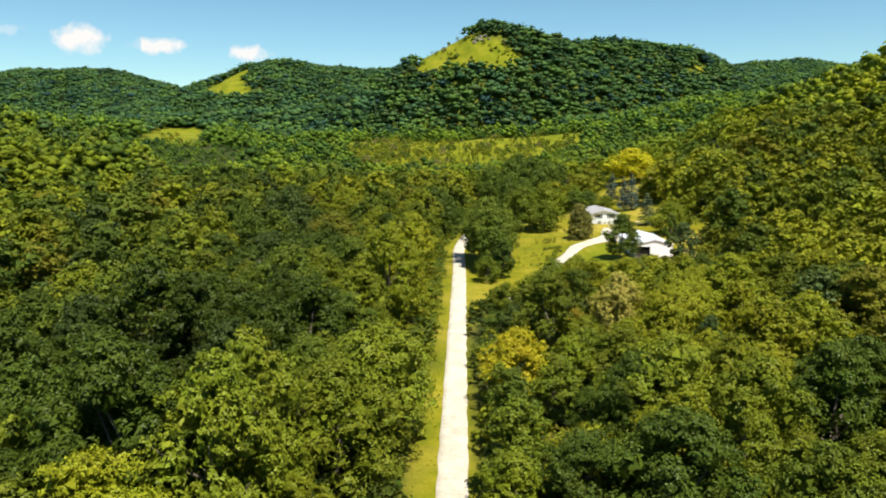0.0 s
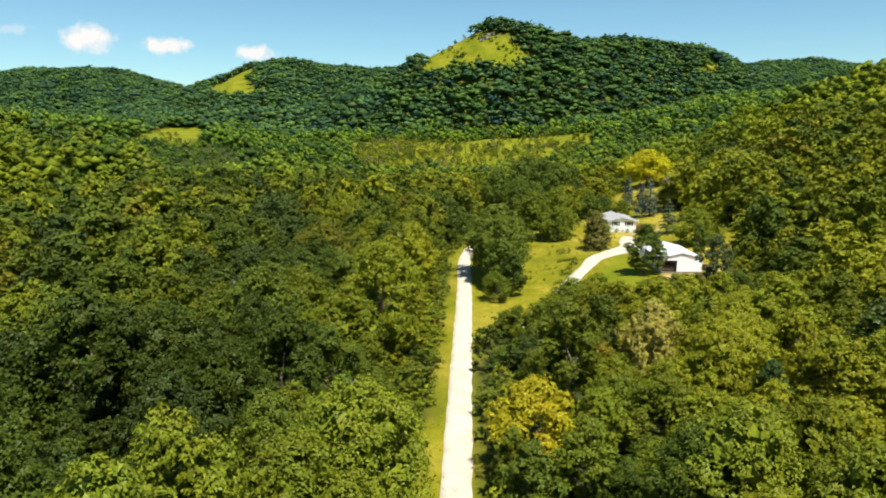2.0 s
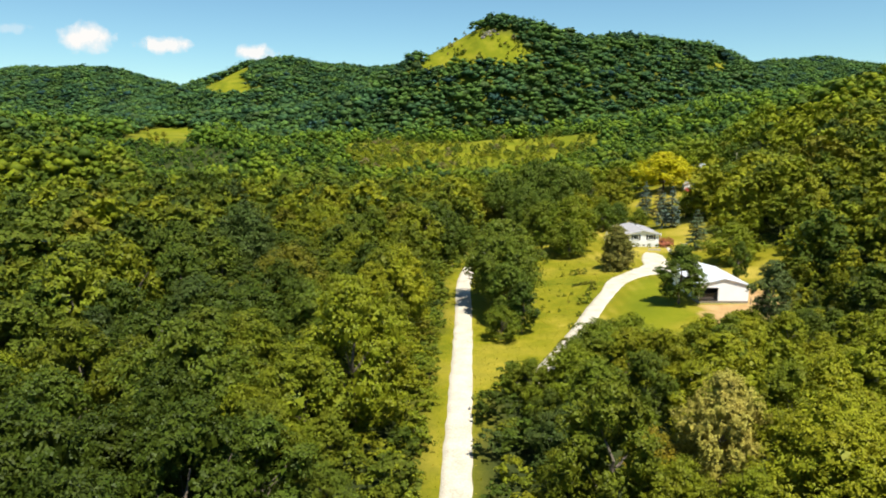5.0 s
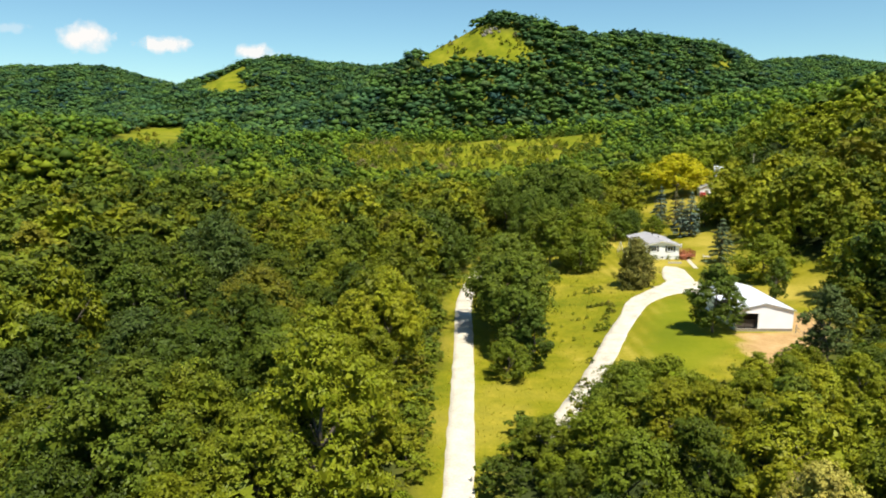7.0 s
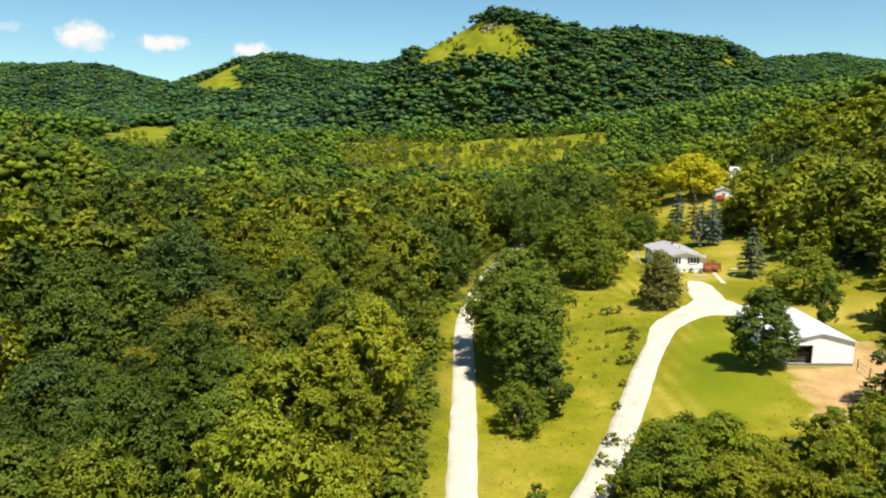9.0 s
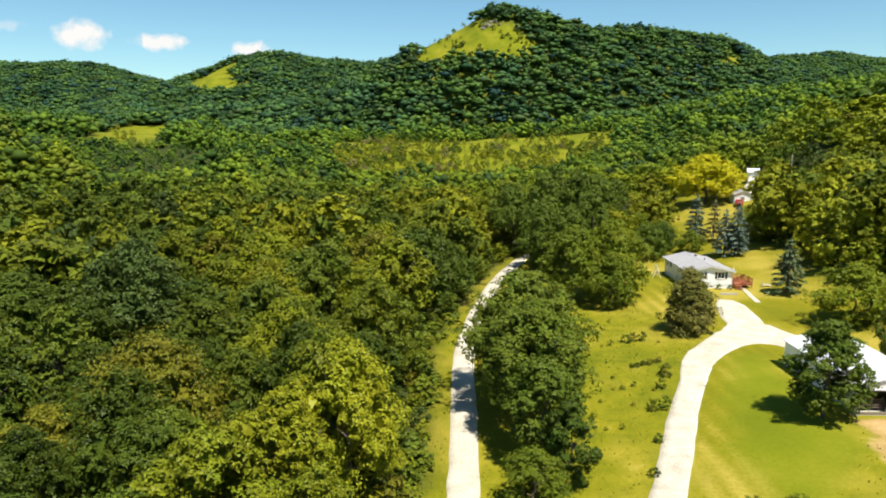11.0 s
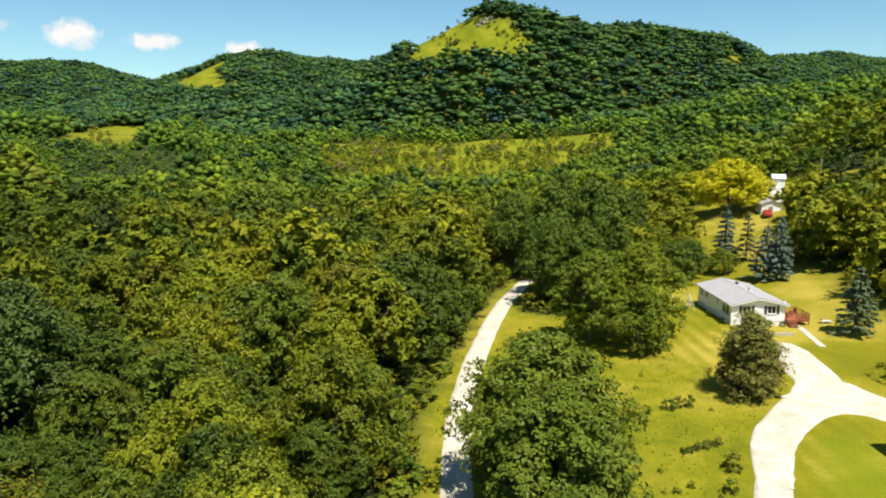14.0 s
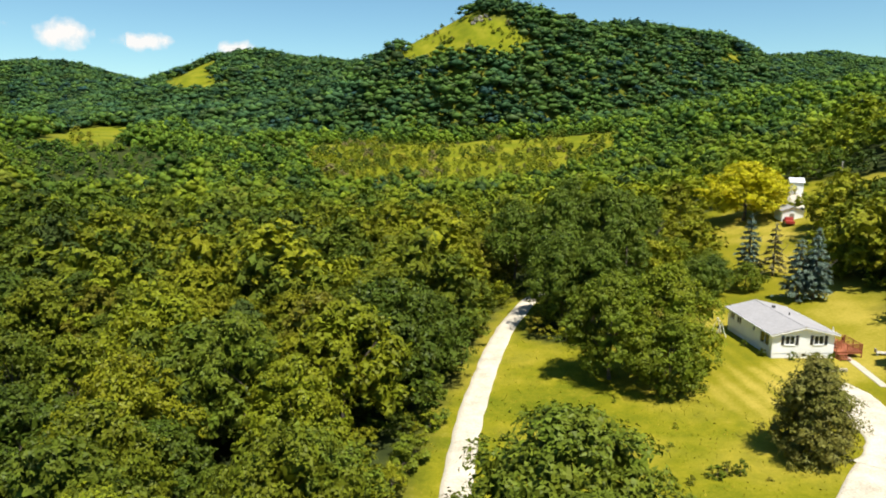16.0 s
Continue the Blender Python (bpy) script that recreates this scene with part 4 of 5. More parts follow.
def shrub(x, y, h, tint, label, spread=1.0, group="shrubs of the rough field"):
    t = thing("shrub", (x, y, float(ground_z(x, y)) - 0.03), label, "shrub", group, turn=random.uniform(0, 360))
    f, s = new("foliage", SHRUB), new("stem", STEMS)
    f.parent, f.scale, f.color = t, (h * spread, h * spread, h), (*tint, 1)
    s.parent, s.scale = t, (h, h, h)


q = random.Random(5)
for x, y, h in [(18.6, 126.5, 0.8), (20.6, 132.2, 0.8), (23.2, 139.0, 1.3), (14.6, 115.5, 1.2), (16.4, 119.0, 1.2), (25.9, 146.9, 1.5), (24.3, 143.7, 1.2), (22.0, 138.7, 1.1), (24.7, 158.8, 1.1), (25.6, 159.1, 1.2), (26.7, 159.1, 1.2), (22.4, 158.2, 0.8), (8.0, 108.0, 2.0), (8.6, 110.5, 1.4), (7.0, 103.0, 1.8), (44.6, 127.0, 1.8), (49.5, 131.0, 2.0), (47.6, 120.2, 2.6), (39.0, 115.5, 2.4), (40.8, 121.4, 2.6), (45.9, 119.4, 2.2), (48.6, 122.6, 2.4)]:
    shrub(x, y, h, q.choice([GREENS[1], GREENS[2], GREENS[0], GREENS[5]]), "small leafy green shrub in rough grass", q.uniform(0.9, 1.3))
for _ in range(46):
    x, y = q.uniform(9, 30), q.uniform(128, 176)
    if inside(CLEARING, x, y) and not inside(LAWN, x, y) and to_line(DRIVE, x, y) > 2.4 and to_line(LANE, x, y) > 3:
        shrub(x, y, q.uniform(0.25, 0.60), q.choice([GREENS[3], GREENS[4], GREENS[2], (0.20, 0.18, 0.02)]), "low green weed clump in the field", q.uniform(1.0, 1.7), "weed clumps of the field")
for _ in range(22):
    shrub(22.8 + 4.0 * _ / 22 + q.uniform(-0.25, 0.25), 150.0 + 1.3 * _ / 22 + q.uniform(-0.3, 0.3), q.uniform(0.30, 0.6), q.choice([GREENS[2], GREENS[5], (0.19, 0.15, 0.03)]), "low brownish weed clump in the field", q.uniform(0.9, 1.5), "weed clumps of the field")
for x, y, h in [(40.1, 184.0, 0.9), (39.7, 187.5, 0.8), (43.0, 182.7, 1.0), (45.8, 182.8, 0.9), (47.6, 182.9, 0.8), (39.6, 193.0, 0.7)]:
    shrub(x, y, h, GREENS[2], "clipped green shrub at the house wall", 1.1, "shrubs along the house")
for _ in range(60):
    y = q.uniform(52, 186)
    x = float(np.interp(y, [p[1] for p in LANE], [p[0] for p in LANE])) - q.uniform(3.3, 5.2)
    if inside(CLEARING, x, y):
        continue
    shrub(x, y, q.uniform(1.0, 2.8), q.choice([GREENS[2], GREENS[3], GREENS[4], GREENS[1]]), "leafy green shrub along the lane's verge", q.uniform(0.9, 1.4), "shrubs along the lane")


def tufts(name, x, y, height, tint, label, r):
    """Grass blades, each a leaning four-cornered strip."""
    n = len(x)
    z, a, h = ground_z(x, y), r.uniform(0, 6.28, n), height * r.uniform(0.5, 1.5, n)
    w = 0.05 + 0.06 * r.random(n)
    dx, dy, lx, ly = np.cos(a) * w, np.sin(a) * w, r.normal(0, 0.35, n) * h, r.normal(0, 0.35, n) * h
    v = np.stack([np.column_stack([x - dx, y - dy, z - 0.02]), np.column_stack([x + dx, y + dy, z - 0.02]), np.column_stack([x + lx + dx * .3, y + ly + dy * .3, z + h]), np.column_stack([x + lx - dx * .3, y + ly - dy * .3, z + h])], 1)
    me = quad_mesh(name, v.reshape(-1, 3), np.arange(n * 4).reshape(-1, 4), M_LEAVES, np.repeat(tint, 4, 0))
    tagged(new(name, me), label, "grass", kind="stuff")


tx, ty = r.uniform(-6, 58, 20000), r.uniform(46, 215, 20000)
lane_d, drive_d = to_line(LANE, tx, ty), np.minimum(to_line(DRIVE, tx, ty) - 0.5, to_line(SPUR, tx, ty) - 1.2)
ok = open_land(tx, ty, 0.3) & (lane_d > 1.45) & (drive_d > 1.7) & ~inside(YARD, tx, ty) & ~inside(LAWN, tx, ty) & ~((tx > 39) & (tx < 53) & (ty > 134) & (ty < 197))
tx, ty = tx[ok], ty[ok]
gc = np.array([(0.27, 0.25, 0.012), (0.20, 0.21, 0.010), (0.36, 0.29, 0.03)])[r.integers(0, 3, len(tx))]
tufts("grass", tx, ty, 0.11, gc, "yellow-green rough grass on field and verges", r)


# ---- buildings ----
def wall(name, parent, width, height, thick, holes, mat, m, label="", gable=0.0):
    """A wall along x from 0 to width, its outer face at y=0, with holes (x0, z0, x1, z1) right through it, set by the pose m."""
    xs = sorted({0, width, *[v for h in holes for v in (h[0], h[2])]})
    zs = sorted({0, height, *[v for h in holes for v in (h[1], h[3])]})
    bm = bmesh.new()
    for xa, xb in zip(xs, xs[1:]):
        for za, zb in zip(zs, zs[1:]):
            cx, cz = (xa + xb) / 2, (za + zb) / 2
            if not any(h[0] < cx < h[2] and h[1] < cz < h[3] for h in holes):
                box(bm, xa, 0, za, xb, thick, zb)
    bmesh.ops.remove_doubles(bm, verts=bm.verts[:], dist=0.001)
    if gable:
        prism(bm, [(0, height), (width, height), (width / 2, height + gable)], 0, thick)
    bmesh.ops.transform(bm, matrix=m, verts=bm.verts[:])
    return part(name, bm, mat, parent, label)


def window(parent, x0, z0, x1, z1, m, sashes=2, shutters=True):
    """A framed window in the wall's plane, with panes set back and a shutter on either side."""
    w = new("window")
    w.parent = parent
    def put(name, bm, mat, label=""):
        bmesh.ops.transform(bm, matrix=m, verts=bm.verts[:])
        return part(name, bm, mat, w, label)
    f, bars = 0.07, [x0 + (x1 - x0) * i / sashes for i in range(1, sashes)]
    put("frame", boxes((x0, -0.03, z0, x0 + f, 0.1, z1), (x1 - f, -0.03, z0, x1, 0.1, z1), (x0 + f, -0.03, z1 - f, x1 - f, 0.1, z1), (x0 + f, -0.03, z0, x1 - f, 0.1, z0 + f), *[(b - 0.03, -0.02, z0 + f, b + 0.03, 0.09, z1 - f) for b in bars]), M_TRIM)
    put("sill", boxes((x0 - 0.05, -0.09, z0 - 0.05, x1 + 0.05, 0.0, z0 - 0.003)), M_TRIM)
    edges = [x0 + f, *bars, x1 - f]
    for a, b in zip(edges, edges[1:]):
        put("pane", boxes((a + 0.02, 0.05, z0 + f, b - 0.02, 0.07, z1 - f)), M_GLASS)
    if shutters:
        for s in (x0 - 0.40, x1 + 0.06):
            bm = boxes((s, -0.045, z0 - 0.02, s + 0.34, -0.003, z1 + 0.02))
            for k in range(7):
                z = z0 + 0.06 + k * (z1 - z0 - 0.12) / 7
                box(bm, s + 0.04, -0.065, z, s + 0.30, -0.045, z + 0.08)
            put("shutter", bm, M_SHUTTER, "black louvred shutter")


def gable_roof(parent, w, l, eave, rise, over_x, over_y, thick, mat, label="", ribs=0.0, name="roof"):
    """Two slopes over a plan w by l, ridge along y, each a slab of its own."""
    k = rise / (w / 2)
    for side in (-1, 1):
        o = [(0, eave + rise), (side * (w / 2 + over_x), eave - k * over_x), (side * (w / 2 + over_x), eave - k * over_x + thick), (0, eave + rise + thick)]
        bm = prism(bmesh.new(), [(x + w / 2, z) for x, z in o], -over_y, l + over_y)
        slope = part(name, bm, mat, parent, label)
        n = int((l + 2 * over_y) / ribs) if ribs else -1
        for i in range(n + 1):
            y = -over_y + 0.02 + i * (l + 2 * over_y - 0.08) / n
            o = [(side * 0.2, eave + rise + thick + 0.003 - k * 0.2), (side * (w / 2 + over_x), eave - k * over_x + thick + 0.003), (side * (w / 2 + over_x), eave - k * over_x + thick + 0.035), (side * 0.2, eave + rise + thick + 0.035 - k * 0.2)]
            part("rib", prism(bmesh.new(), [(x + w / 2, z) for x, z in o], y, y + 0.04), mat, slope)
    bm = prism(bmesh.new(), [(w / 2 - 0.18, eave + rise + thick - 0.18 * k + 0.005), (w / 2, eave + rise + thick + 0.005), (w / 2 + 0.18, eave + rise + thick - 0.18 * k + 0.005), (w / 2 + 0.18, eave + rise + thick - 0.18 * k + 0.03), (w / 2, eave + rise + thick + 0.035), (w / 2 - 0.18, eave + rise + thick - 0.18 * k + 0.03)], -over_y, l + over_y)
    part("ridge_cap", bm, mat, parent)


# the house: a single-storey home, gable end to the drive
HX, HY, HW, HL, HZ = 40.85, 183.3, 7.2, 11.5, 2.95
house = thing("house", (HX, HY, HZ), "single-storey white sided house with a grey shingle roof", "house", turn=0.6)
base_h, wall_h = 0.55, 2.30
top = base_h + wall_h
part("skirting", boxes((0.04, 0.04, -0.5, HW - 0.04, HL - 0.04, base_h)), M_SKIRT, house)
front, left = pose(0, 0, base_h), pose(0, HL, base_h, 0, 0, -90)
right, back = pose(HW, 0, base_h, 0, 0, 90), pose(HW, HL, base_h, 0, 0, 180)
FW = [(1.45, 1.00, 2.65, 2.10), (4.80, 1.00, 6.00, 2.10)]
LW = [(0.6, 1.1, 1.7, 2.1), (2.4, 1.1, 3.6, 2.1), (6.6, 1.3, 7.2, 2.0), (8.5, 0.55, 10.7, 2.05)]
wall("wall", house, HW, wall_h, 0.15, FW, M_SIDING, front, gable=0.84)
wall("wall", house, HL - 0.3, wall_h, 0.15, LW, M_SIDING, pose(0, HL - 0.15, base_h, 0, 0, -90))
wall("wall", house, HL - 0.3, wall_h, 0.15, [(0.9, 0.0, 1.8, 2.03)], M_SIDING, pose(HW, 0.15, base_h, 0, 0, 90))
wall("wall", house, HW, wall_h, 0.15, [], M_SIDING, back, gable=0.84)
for h in FW:
    window(house, *h, front)
for h in LW:
    window(house, *h, pose(0, HL - 0.15, base_h, 0, 0, -90), 1 if h[2] - h[0] < 1 else 2, shutters=False)
part("door", boxes((HW - 0.10, 1.07, base_h + 0.01, HW - 0.05, 1.93, base_h + 2.03)), M_TRIM, house, "white side door")
part("floor_slab", boxes((0.16, 0.16, base_h, HW - 0.16, HL - 0.16, base_h + 0.05)), M_GREYWOOD, house)
gable_roof(house, HW, HL, top, 0.84, 0.38, 0.40, 0.12, M_SHINGLE, "grey asphalt shingle roof slope")
part("fascia", boxes((-0.42, -0.40, top - 0.12, -0.385, HL + 0.40, top + 0.03)), M_TRIM, house)
part("fascia", boxes((HW + 0.385, -0.40, top - 0.12, HW + 0.42, HL + 0.40, top + 0.03)), M_TRIM, house)
for a in (-1, 1):
    o = [(HW / 2, top + 0.84 - 0.10), (HW / 2 + a * (HW / 2 + 0.38), top - 0.20), (HW / 2 + a * (HW / 2 + 0.38), top - 0.09), (HW / 2, top + 0.84 + 0.02)]
    part("rake_board", prism(bmesh.new(), o, -0.43, -0.405), M_TRIM, house)
part("roof_vent", tube(bmesh.new(), [(HW * 0.62, 5.0, top + 0.5), (HW * 0.62, 5.0, top + 1.15)], [0.07, 0.07], 8), M_IRON, house)
part("roof_vent", boxes((HW * 0.55, 8.0, top + 0.85, HW * 0.55 + 0.35, 8.35, top + 1.15), bevel=0.03), M_IRON, house)
part("foundation_vent", boxes((3.6, 0.02, 0.15, 4.1, 0.05, 0.40)), M_IRON, house)

# the deck at its side, with rails and steps
deck = thing("deck", (HX + HW + 0.35, HY + 0.1, HZ), "red-stained wooden deck with railings beside the house", "deck")
DW, DL, DH = 3.1, 3.6, 0.62
for i in range(24):
    part("plank", boxes((0, i * DL / 24, DH, DW, (i + 1) * DL / 24 - 0.012, DH + 0.04)), M_REDWOOD, deck)
part("joists", boxes((0.02, 0.02, DH - 0.2, DW - 0.02, 0.07, DH), (0.02, DL - 0.07, DH - 0.2, DW - 0.02, DL - 0.02, DH), (DW - 0.07, 0.08, DH - 0.2, DW - 0.02, DL - 0.08, DH)), M_REDWOOD, deck)
for x, y in ((0.05, 0.05), (DW - 0.1, 0.05), (DW - 0.1, DL / 2), (DW - 0.1, DL - 0.1), (0.05, DL - 0.1), (1.3, 0.05)):
    part("post", boxes((x - 0.05, y - 0.05, -0.3, x + 0.05, y + 0.05, DH + 1.0), bevel=0.01), M_REDWOOD, deck)
for a in ((1.3, 0.03, DW - 0.1, 0.09), (DW - 0.13, 0.05, DW - 0.07, DL - 0.1), (0.05, DL - 0.13, DW - 0.1, DL - 0.07)):
    for z in (DH + 0.15, DH + 0.92):
        part("rail", boxes((a[0], a[1], z, a[2], a[3], z + 0.06)), M_REDWOOD, deck)
    n = 14
    for i in range(n):
        x, y = a[0] + (a[2] - a[0]) * (i + 0.5) / n, a[1] + (a[3] - a[1]) * (i + 0.5) / n
        part("baluster", boxes((x - 0.02, y - 0.02, DH + 0.20, x + 0.02, y + 0.02, DH + 0.92)), M_REDWOOD, deck)
for i in range(3):
    part("step", boxes((0.15, -0.9 + 0.3 * i, DH - 0.17 * (3 - i) - 0.04, 1.2, -0.62 + 0.3 * i, DH - 0.17 * (3 - i))), M_REDWOOD, deck)
part("stringer", prism(bmesh.new(), [(0.08, -0.25), (0.13, -0.25), (0.13, 0.05), (0.08, 0.05)], -0.9, 0.0), M_REDWOOD, deck)
part("stringer", prism(bmesh.new(), [(1.22, -0.25), (1.27, -0.25), (1.27, 0.05), (1.22, 0.05)], -0.9, 0.0), M_REDWOOD, deck)


def patio_table(x, y, z):
    t = thing("patio_table", (x, y, z), "round red-brown patio table with a folded parasol on the deck", "table")
    part("tabletop", tube(bmesh.new(), [(0, 0, 0.70), (0, 0, 0.74)], [0.55, 0.55], 20), M_REDWOOD, t)
    for i in range(4):
        a = 0.785 + i * 1.5708
        part("leg", tube(bmesh.new(), [(0.45 * math.cos(a), 0.45 * math.sin(a), 0), (0.35 * math.cos(a), 0.35 * math.sin(a), 0.70)], [0.025, 0.025], 6), M_IRON, t)
    part("pole", tube(bmesh.new(), [(0, 0, 0.74), (0, 0, 2.3)], [0.02, 0.02], 6), M_TRIM, t)
    part("canopy", tube(bmesh.new(), [(0, 0, 1.2), (0, 0, 1.5), (0, 0, 2.25)], [0.10, 0.14, 0.03], 8), M_TRIM, t, "folded pale parasol cloth")


def garden_chair(x, y, z, turn, mat, label):
    c = thing("garden_chair", (x, y, z), label, "chair", "garden chairs by the deck", turn=turn)
    part("seat", boxes((-0.28, -0.28, 0.38, 0.28, 0.28, 0.43), bevel=0.01), mat, c)
    bm = boxes(*[(-0.28 + 0.115 * i, 0.26, 0.45, -0.18 + 0.115 * i, 0.29, 1.0) for i in range(5)])
    part("backrest", bm, mat, c)
    for a in (-0.25, 0.25):
        part("armrest", boxes((a - 0.05, -0.28, 0.60, a + 0.05, 0.28, 0.64)), mat, c)
        for b in (-0.25, 0.25):
            part("leg", boxes((a - 0.03, b - 0.03, 0, a + 0.03, b + 0.03, 0.60)), mat, c)


patio_table(HX + HW + 1.2, HY + 2.5, HZ + DH + 0.04)
garden_chair(HX + HW + 2.3, HY + 2.6, HZ + DH + 0.04, -90, M_REDWOOD, "red-brown wooden garden chair on the deck")
garden_chair(HX + HW + 1.3, HY + 1.4, HZ + DH + 0.04, 180, M_REDWOOD, "red-brown wooden garden chair on the deck")


def lounger(x, y):
    t = thing("sun_lounger", (x, y, float(ground_z(x, y))), "pale folding sun lounger on the lawn", "lounger", turn=75)
    part("frame", boxes((-0.33, -0.9, 0.28, -0.29, 0.5, 0.32), (0.29, -0.9, 0.28, 0.33, 0.5, 0.32), (-0.29, -0.9, 0.28, 0.29, -0.86, 0.32)), M_TRIM, t)
    part("cushion", boxes((-0.29, -0.86, 0.325, 0.29, 0.4, 0.39), bevel=0.02), M_CONCRETE, t)
    part("backrest", prism(bmesh.new(), [(-0.29, 0.33), (0.29, 0.33), (0.29, 0.75), (-0.29, 0.75)], 0.42, 0.48), M_CONCRETE, t)
    for a in (-0.31, 0.31):
        for b in (-0.7, 0.3):
            part("leg", boxes((a - 0.02, b - 0.02, -0.03, a + 0.02, b + 0.02, 0.28)), M_TRIM, t)


lounger(53.6, 183.6)


def swing_frame(x, y):
    t = thing("swing_frame", (x, y, float(ground_z(x, y))), "white A-shaped swing frame on the lawn", "swing", turn=80)
    for a in (-1.1, 1.1):
        for b in (-0.7, 0.7):
            part("leg", tube(bmesh.new(), [(a, b, -0.1), (a, 0, 2.0)], [0.045, 0.04], 7), M_TRIM, t)
    part("crossbar", tube(bmesh.new(), [(-1.2, 0, 2.0), (1.2, 0, 2.0)], [0.045, 0.045], 7), M_TRIM, t)
    part("seat", boxes((-0.5, -0.22, 0.5, 0.5, 0.22, 0.54)), M_GREYWOOD, t)
    for a in (-0.45, 0.45):
        part("chain", tube(bmesh.new(), [(a, 0, 0.54), (a, 0, 2.0)], [0.012, 0.012], 4), M_IRON, t)


swing_frame(38.4, 192.0)


def walkway():
    """Concrete slabs from the deck's steps to the drive."""
    w = tagged(new("pavement"), "pale concrete slab path to the deck", "path", kind="structure")
    a, b, n = Vector((50.1, 184.0)), Vector((48.6, 174.9)), 10
    d = (b - a) / n
    s = Vector((d.y, -d.x)).normalized() * 0.42
    for i in range(n):
        p0, p1 = a + d * (i + 0.015), a + d * (i + 0.985)
        bm = bmesh.new()
        z = [float(ground_z(p.x, p.y)) + 0.05 for p in (p0, p1)]
        o = [(p0 - s, z[0]), (p0 + s, z[0]), (p1 + s, z[1]), (p1 - s, z[1])]
        up, dn = [bm.verts.new((p.x, p.y, h)) for p, h in o], [bm.verts.new((p.x, p.y, h - 0.12)) for p, h in o]
        bm.faces.new(up), bm.faces.new(dn[::-1])
        for k in range(4):
            bm.faces.new((up[k], dn[k], dn[(k + 1) % 4], up[(k + 1) % 4]))
        bmesh.ops.recalc_face_normals(bm, faces=bm.faces[:])
        part("slab", bm, M_CONCRETE, w)


walkway()


def garden_edging(x0, x1, y):
    """A low course of concrete blocks holding the flower bed."""
    e = thing("garden_edging", (0, 0, 0), "low grey concrete block edging before the house", "edging")
    n = 6
    for i in range(n):
        a, b = x0 + (x1 - x0) * i / n, x0 + (x1 - x0) * (i + 1) / n - 0.02
        z = float(ground_z((a + b) / 2, y))
        part("block", boxes((a, y, z - 0.15, b, y + 0.22, z + 0.34), bevel=0.015), M_CONCRETE, e)


garden_edging(44.6, 47.3, 179.2)

# the barn
BX, BY, BW, BL = 39.45, 135.0, 7.6, 13.4
BZ = 2.95
barn = thing("barn", (BX, BY, BZ), "low white metal barn with an open dark doorway", "barn")
BH, BR = 2.70, 0.95
wall("wall", barn, BW, BH, 0.12, [(0.12, 0.0, 2.95, 2.25)], M_BARN_WALL, pose(0, 0, 0), gable=BR)
wall("wall", barn, BL - 0.24, BH, 0.12, [], M_BARN_WALL, pose(0, BL - 0.12, 0, 0, 0, -90))
wall("wall", barn, BL - 0.24, BH, 0.12, [], M_BARN_WALL, pose(BW, 0.12, 0, 0, 0, 90))
wall("wall", barn, BW, BH, 0.12, [(4.4, 0.0, 6.8, 2.25)], M_BARN_WALL, pose(BW, BL, 0, 0, 0, 180), gable=BR)
gable_roof(barn, BW, BL, BH, BR, 0.25, 0.22, 0.06, M_METAL_ROOF, "pale ribbed metal roof slope", ribs=0.9)
part("plinth", boxes((-0.02, -0.02, -0.6, BW + 0.02, BL + 0.02, -0.004)), M_CONCRETE, barn)
part("door_frame", boxes((0.02, -0.03, 0.0, 0.12, 0.0, 2.35), (2.95, -0.03, 0.0, 3.07, 0.0, 2.35), (0.12, -0.03, 2.25, 2.95, 0.0, 2.35)), M_TRIM, barn)
# Boards and posts take a darkened wood that paints in the doorway's shade.
for i in range(4):
    part("barrier_board", boxes((0.1, 0.55, 0.28 + 0.26 * i, 2.97, 0.59, 0.44 + 0.26 * i)), M_DARKWOOD, barn, "weathered barrier board darkened as doorway shade")
for x in (0.2, 1.5, 2.8):
    part("post", boxes((x, 0.60, 0.0, x + 0.1, 0.70, 1.35)), M_DARKWOOD, barn)
part("sill_board", boxes((0.05, -0.06, 0.0, BW, -0.035, 0.18)), M_GREYWOOD, barn)
for y in (3.5, 7.0, 10.5):
    part("roof_truss", boxes((0.15, y, BH - 0.2, BW - 0.15, y + 0.06, BH - 0.04)), M_GREYWOOD, barn)


def fence(points, rails=(0.45, 0.95)):
    f = thing("fence", (0, 0, 0), "weathered post and rail fence round the dirt yard", "fence")
    for x, y in points:
        z = float(ground_z(x, y))
        part("post", tube(bmesh.new(), [(x, y, z - 0.3), (x + 0.02, y, z + 1.2)], [0.07, 0.06], 7), M_GREYWOOD, f)
    for (ax, ay), (bx, by) in zip(points, points[1:]):
        for h in rails:
            part("rail", tube(bmesh.new(), [(ax, ay, float(ground_z(ax, ay)) + h), (bx, by, float(ground_z(bx, by)) + h)], [0.03, 0.03], 5), M_GREYWOOD, f)


fence([(47.1, 134.2), (46.6, 131.2), (46.2, 128.0), (45.8, 125.0)])


